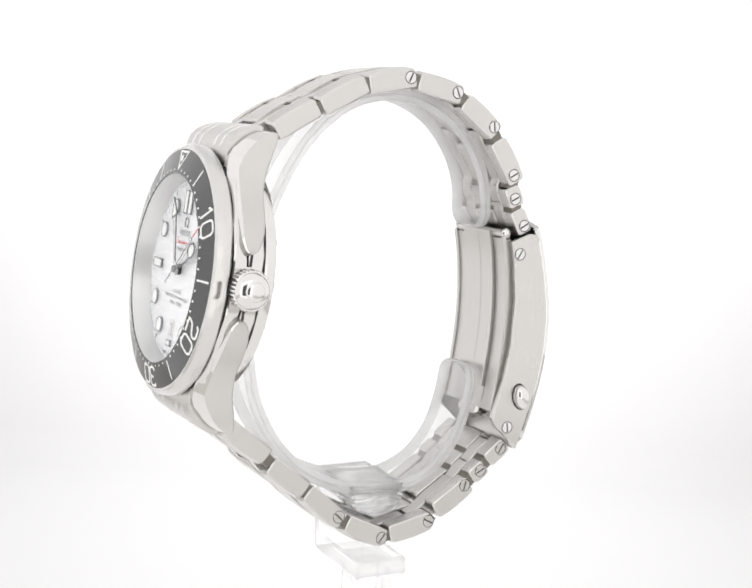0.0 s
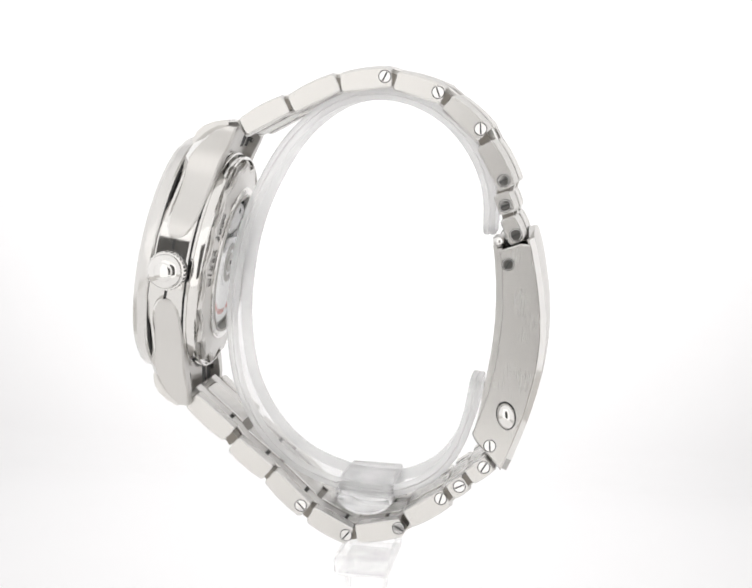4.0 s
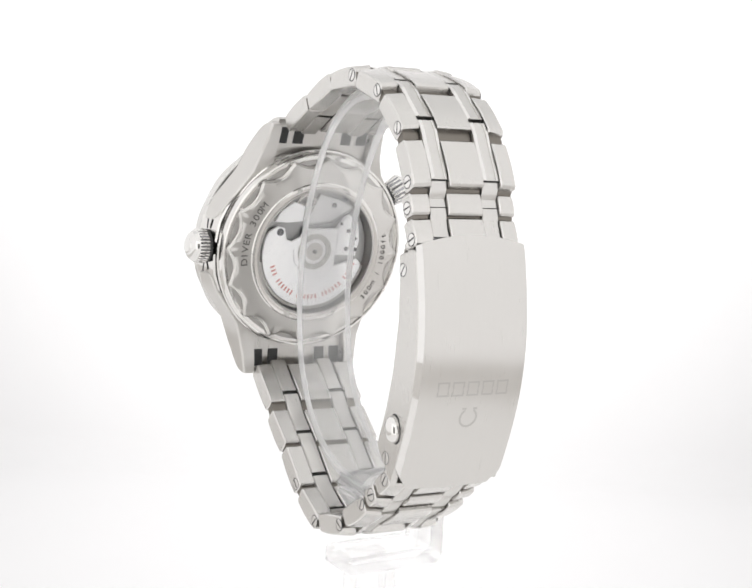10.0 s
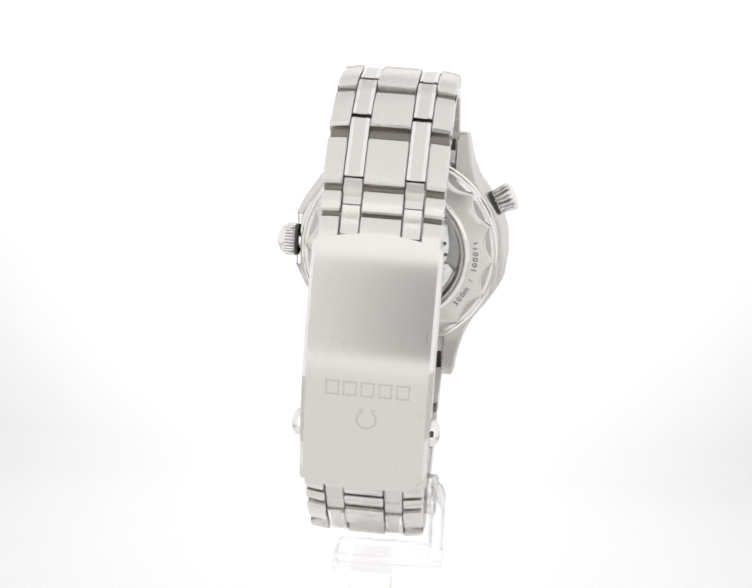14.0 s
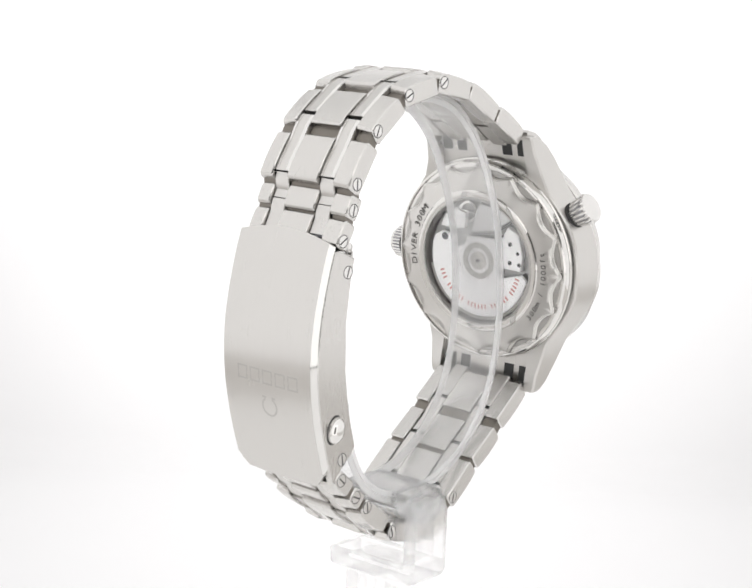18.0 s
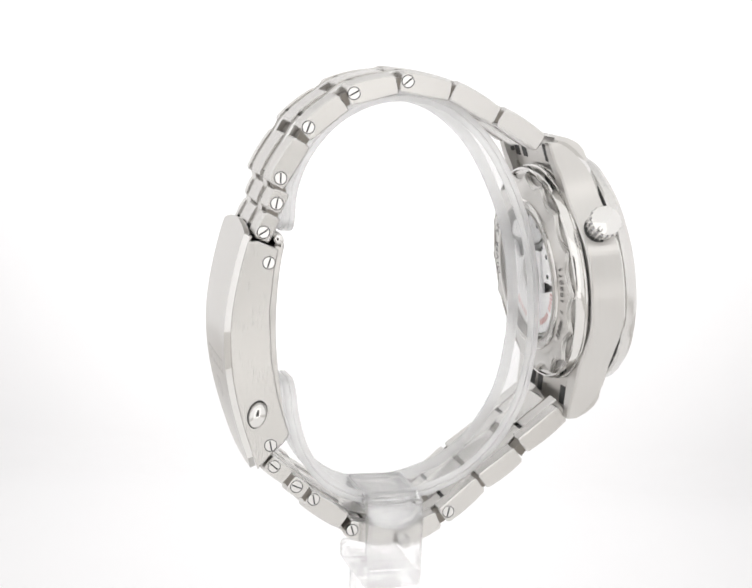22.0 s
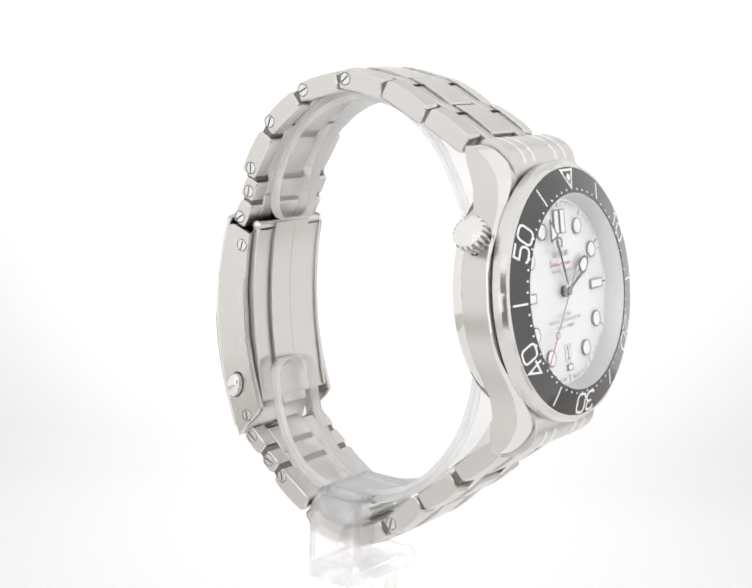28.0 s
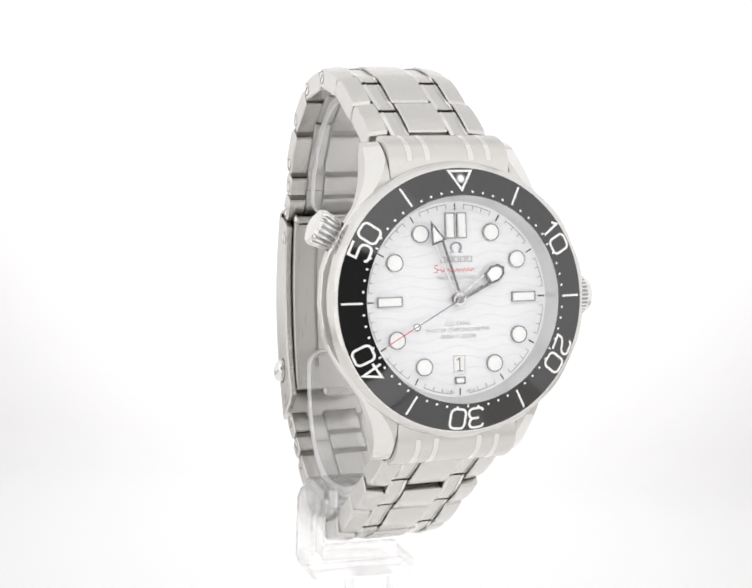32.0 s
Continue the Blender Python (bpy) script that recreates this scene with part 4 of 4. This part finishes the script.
def build_clasp():
    out = Track(CLASP_OUT)
    arc = lambda x: (1.5 * (x / 10.0) ** 2, out.length - 0.3 * (x / 10.0) ** 2 - 1.9 * max(0.0, abs(x) - 8.6))
    xs = [-9.84 + 19.68 * k / 10 for k in range(11)]
    section = [(x, 0.12 * (1 - (x / 9.35) ** 2)) for x in xs] + [(x, -0.95) for x in xs[::-1]]
    cover = part("clasp_cover", sweep(out, section, arc, 40), brushed_bent, watch, "broad brushed clasp cover with engraved badge", sharp=24)
    for s in (1, -1):
        tip_x, tip_z = (10.53, -0.93) if s > 0 else (10.47, -0.98)
        sec = [(s * 9.85, -0.02), (s * tip_x, tip_z), (s * 10.25, -1.3), (s * 9.85, -1.3)]
        part("clasp_bevel", sweep(out, sec, arc, 40), mirror_steel, cover, "polished bevel along the clasp", sharp=8)
    edge = [out.at(2.6 + (out.length - 2.9) * k / 10, -0.93) for k in range(11)]
    wall = [(21.3, -30.3), (24.9, -28.9)] + edge + [(21.5, -65.9), (19.1, -63.6), (18.3, -62.2), (19.4, -59.0), (20.5, -55.5), (21.8, -49.1), (22.4, -40.6), (21.9, -33.9)]
    rng = random.Random(3)
    for s in (1, -1):
        lo, hi = (9.25, 10.55) if s > 0 else (-10.55, -9.25)
        side = part("clasp_wall", prism(wall, lo, hi, 0.26), brushed_wall, watch, "brushed clasp side wall with pusher")
        for pin, dy in (((22.91, -32.5), 0), ((21.53, -64.05), 0)):
            screw_set(side, pin, s * 10.55, rng.uniform(-60, 60), Matrix.Identity(4))
        dome = [(1.0, 0), (1.0, 0.55), (0.93, 1.0), (0.72, 1.4), (0.4, 1.62), (0.02, 1.7)]
        tilt = Matrix.Translation((s * 10.55, 24.02, -58.54)) @ Matrix.Rotation(radians(14), 4, "X") @ Matrix.Rotation(s * math.pi / 2, 4, "Y") @ Matrix.Diagonal((2.25, 1.5, 1.0, 1))
        part("pusher", moved(lathe(dome, 40, closed=False), tilt), mirror_steel, side, "polished oval release pusher", sharp=50)
        part("pusher_gap", moved(lathe([(0.95, -0.02), (1.12, -0.02), (1.12, 0.03), (0.95, 0.03)], 40), tilt), dark_gap, side)
    inner = Track([(20.0, -28.6), (20.7, -33.0), (21.1, -38.0), (21.15, -43.0), (20.85, -48.0), (20.2, -53.0), (19.2, -59.0), (18.5, -62.0)])
    flat = lambda w, t0, t1: [(-w, t0), (-w, t1 - 0.1), (-w + 0.1, t1), (w - 0.1, t1), (w, t1 - 0.1), (w, t0 + 0.1), (w - 0.1, t0), (-w + 0.1, t0)]
    corner = lambda x: (0.15 + 1.2 * max(0.0, abs(x) - 8.0) ** 2, inner.length - 0.8 * max(0.0, abs(x) - 8.0))
    lower = part("folding_blade", sweep(inner, flat(9.1, 0.35, 1.5), corner, 24), brushed_bent, watch, "brushed outer folding blade", sharp=24)
    for x in (-8.75, 8.75):
        rail = [(x - 0.38, 0.1), (x - 0.25, -0.08), (x + 0.25, -0.08), (x + 0.38, 0.1), (x + 0.38, 0.5), (x - 0.38, 0.5)]
        part("blade_rail", sweep(inner, rail, lambda _: (0.9, inner.length - 1.0), 24), brushed_bent, lower, "raised rim along the blade", sharp=24)
    for x in (-4.85, 4.75):
        part("blade_groove", sweep(inner, [(x - 0.1, 0.3), (x + 0.1, 0.3), (x + 0.1, 0.45), (x - 0.1, 0.45)], lambda _: (0.4, inner.length - 2.0), 20), etched, lower)
    upper_end = lambda x: (0.0, inner.length - 3.2 - 2.2 * (1 - math.sqrt(max(0.0, 1 - (x / 4.7) ** 2))))
    narrow = part("folding_blade", sweep(inner, flat(4.6, -0.35, 0.33), upper_end, 24), brushed_bent, watch, "brushed inner folding blade with rounded end", sharp=24)
    part("blade_line", sweep(inner, [(0.55, -0.37), (0.68, -0.37), (0.68, -0.3), (0.55, -0.3)], lambda _: (0.6, inner.length - 9.0), 20), etched, narrow)
    y, z = inner.at(inner.length - 6.0, -0.36)
    part("blade_rivet", moved(lathe([(0.9, 0), (1.15, 0), (1.15, 0.12), (0.9, 0.12)], 28), Matrix.Translation((-0.8, y, z)) @ Matrix.Rotation(radians(98), 4, "X")), etched, narrow, "round rivet in the blade")
    tube = lathe([(0.02, -9.0), (0.6, -9.0), (0.7, -8.9), (0.7, 8.9), (0.6, 9.0), (0.02, 9.0)], 24)
    part("hinge_tube", moved(tube, Matrix.Translation((0, 21.0, -29.0)) @ Matrix.Rotation(math.pi / 2, 4, "Y")), brushed_round, watch, "satin hinge tube of the clasp")
    for s in (1, -1):
        ball = lathe([(0.02, 9.05), (0.55, 9.0), (0.85, 8.8), (0.9, 8.5), (0.6, 8.3), (0.02, 8.3)], 24)
        part("hinge_pin", moved(ball, Matrix.Translation((0, 21.0, -28.9)) @ Matrix.Rotation(s * math.pi / 2, 4, "Y")), mirror_steel, watch, "rounded polished end of the hinge pin")
    part("latch", moved(block(-3.6, 3.6, -1.5, 1.2, -1.5, 1.5, 0.5), Matrix.Translation((0, 20.6, -61.8)) @ Matrix.Rotation(radians(-20), 4, "X")), brushed, watch, "clasp latch block")
    # engraved badge and name, as plain shapes on the cover
    def on_cover(geo, s_mid):
        """Bends flat work (x, length, depth) over the cover."""
        v = []
        for x, y, z in geo[0]:
            a, b = out.at(s_mid + y, 0.12 * (1 - (x / 9.35) ** 2) + z)
            v.append((x, a, b))
        return v, geo[1]
    s_name = float(np.interp(51.0, [-p.y for p in out.p], out.s))
    for i in range(5):
        c = -0.25 + (i - 2) * 2.85
        o = [(c - 1.15, -1.25), (c + 1.15, -1.25), (c + 1.15, 1.25), (c - 1.15, 1.25)]
        n = [(c - 0.85, -0.95), (c + 0.85, -0.95), (c + 0.85, 0.95), (c - 0.85, 0.95)]
        part("name_shape", on_cover(frame_poly(o, n, -0.05, 0.012), s_name), etched, cover, "etched frame in place of the maker's name")
    ring_o = [(-0.3 + 1.75 * math.sin(radians(a)), 1.75 * math.cos(radians(a))) for a in range(30, 331, 15)]
    ring_i = [(-0.3 + 1.4 * math.sin(radians(a)), 1.4 * math.cos(radians(a))) for a in range(330, 29, -15)]
    part("badge_shape", on_cover(joined(prism([(x, -y) for x, y in ring_o + ring_i], -0.05, 0.014, 0.002, axis=2), *[block(c - 0.4, c + 0.4, -1.85, -1.5, -0.05, 0.014, 0.002) for c in (-1.35, 0.75)]), s_name + 5.2), etched, cover, "etched open ring badge")


build_bracelet()
build_clasp()

# ---------------------------------------------------------------- display stand
stand = tagged(new("display_stand"), "clear acrylic watch stand with open ring holder", "stand")


def build_stand():
    ring = Track([(18.9, -28.4), (18.6, -21.3), (16.3, -15.0), (11.6, -9.2), (5.2, -5.6), (-1.6, -4.7), (-9.0, -6.6), (-16.2, -12.6), (-21.7, -21.9), (-24.9, -31.2), (-26.3, -41.5), (-26.1, -50.0), (-24.3, -58.6), (-20.0, -66.2), (-14.0, -71.6), (-6.5, -74.6), (0.0, -75.4), (5.5, -74.9), (10.9, -72.0), (14.8, -67.0), (17.0, -60.7), (18.0, -53.8)], 5)
    w, t = 5.2, 1.05
    cols = [-w + 0.25 + (2 * w - 0.5) * k / 12 for k in range(13)]
    sec = [(-w, -t + 0.3)] + [(x, -t) for x in cols] + [(w, -t + 0.3), (w, t - 0.3)] + [(x, t) for x in cols[::-1]] + [(-w, t - 0.3)]

    half, bend = 5.5, 3.3             # half width of the ring and the radius of its rounded ends

    def tip(x):
        over = min(max(0.0, abs(x) - (half - bend)), bend)
        cut = 0.25 + bend - math.sqrt(bend * bend - over * over)
        return cut, ring.length - cut
    band = part("ring", sweep(ring, sec, tip, 110), acrylic, stand, "bent clear acrylic ring", sharp=35)
    # the cut edge runs once round the whole band
    outline = [(half, bend + (ring.length - 2 * bend) * k / 110, 1, 0) for k in range(111)]
    for end in (1, -1):
        for side in (1, -1):
            for k in range(1, 9):
                a = radians(10 * k) if side == 1 else radians(90 - 10 * k)
                nx, ns = math.cos(a) * side * end, math.sin(a) * end
                mid = ring.length - bend if end > 0 else bend
                outline.append((nx * bend + side * end * (half - bend), mid + ns * bend, nx, ns))
        if end > 0:
            outline += [(-half, bend + (ring.length - 2 * bend) * (1 - k / 110), -1, 0) for k in range(111)]
    shape = [(-0.28, -t), (-0.2, -t - 0.03), (0, -t + 0.25), (0, -0.16), (-0.2, 0), (0, 0.16), (0, t - 0.25), (-0.2, t + 0.03), (-0.28, t)]
    loop = []
    for x, along, nx, ns in outline + outline[:1]:
        loop.append([(x + nx * d, *ring.at(along + ns * d, off)) for d, off in shape])
    part("ring_edge", rings(loop, False), acrylic_edge, band, "cut edge round the ring, whitened for piped light", sharp=50)
    seat = [(-5.9, -75.2), (-5.9, -77.6), (-4.4, -79.2), (-2.2, -80.1), (0.4, -80.1), (2.6, -79.2), (4.0, -77.6), (4.0, -75.2), (3.7, -74.3), (-5.6, -74.3)]
    part("saddle_block", prism(seat, -6.2, 6.4, 0.5), acrylic_saddle, stand, "clear acrylic block under the ring")
    part("saddle_rib", prism(seat, -9.4, -6.15, 0.5), acrylic_saddle, stand, "clear acrylic neck beside the ring")
    for z in (-74.6, -75.7, -76.8):
        part("saddle_ridge", joined(block(-6.3, 6.45, 3.75, 4.25, z - 0.22, z + 0.22, 0.15), block(-6.3, 6.45, -6.15, -5.65, z - 0.22, z + 0.22, 0.15)), acrylic_edge, stand, "fine moulded ridge on the block")
    for z in (-76.0, -77.6):
        part("saddle_step", block(6.35, 7.0, -5.6, 3.7, z - 0.5, z + 0.5, 0.2), acrylic_block, stand)
    arm = [(-10.9, -78.0), (-10.3, -76.3), (-9.4, -75.6), (-8.2, -76.2), (-8.2, -87.3), (8.3, -87.3), (8.9, -87.9), (8.9, -90.4), (8.3, -91.0), (-9.0, -91.0), (-10.3, -90.4), (-10.9, -89.0)]
    v, f = prism(arm, -5.7, 4.2, 0.5)
    part("side_arm", ([(y, x, z) for x, y, z in v], f), acrylic_block, stand, "clear acrylic arm and tray")
    floor_z = -EYE_Z * 1000
    part("post", block(-1.6, 5.8, -4.0, 3.0, floor_z + 5.2, -90.9, 0.4), acrylic_block, stand, "clear acrylic post")
    part("foot", block(-24, 28, -26, 25, floor_z, floor_z + 5.3, 0.6), acrylic_block, stand, "clear acrylic foot plate")


build_stand()


# ---------------------------------------------------------------- turning
TURN = ((0, 296.152), (4, 261.537), (8, 227.138), (12, 192.682), (16, 157.737), (20, 123.423), (24, 88.597), (28, 53.749), (32, 19.571))


def turned(t):
    a = float(np.interp(t, [r[0] for r in TURN], [r[1] for r in TURN]))
    return pose(0, 0, EYE_Z, 0, 0, a)


def motions():
    strap = pose(0, 0, 0, 0, -LEAN, 0) @ pose(SIDE, 0, 0)
    walk(watch, [(t, turned(t) @ strap) for t in range(0, 33)])
    walk(stand, [(t, turned(t) @ pose(SIDE, 0, 0)) for t in range(0, 33)])
    walk(seconds_pointer, [(t, HEAD @ pose(0, 0, 0, 0, 0, -(49.6 + 6.0 * t))) for t in range(0, 33, 2)])
    walk(minute_pointer, [(t, HEAD @ pose(0, 0, 0, 0, 0, -(336.8 + 0.1 * t))) for t in range(0, 33, 8)])


motions()
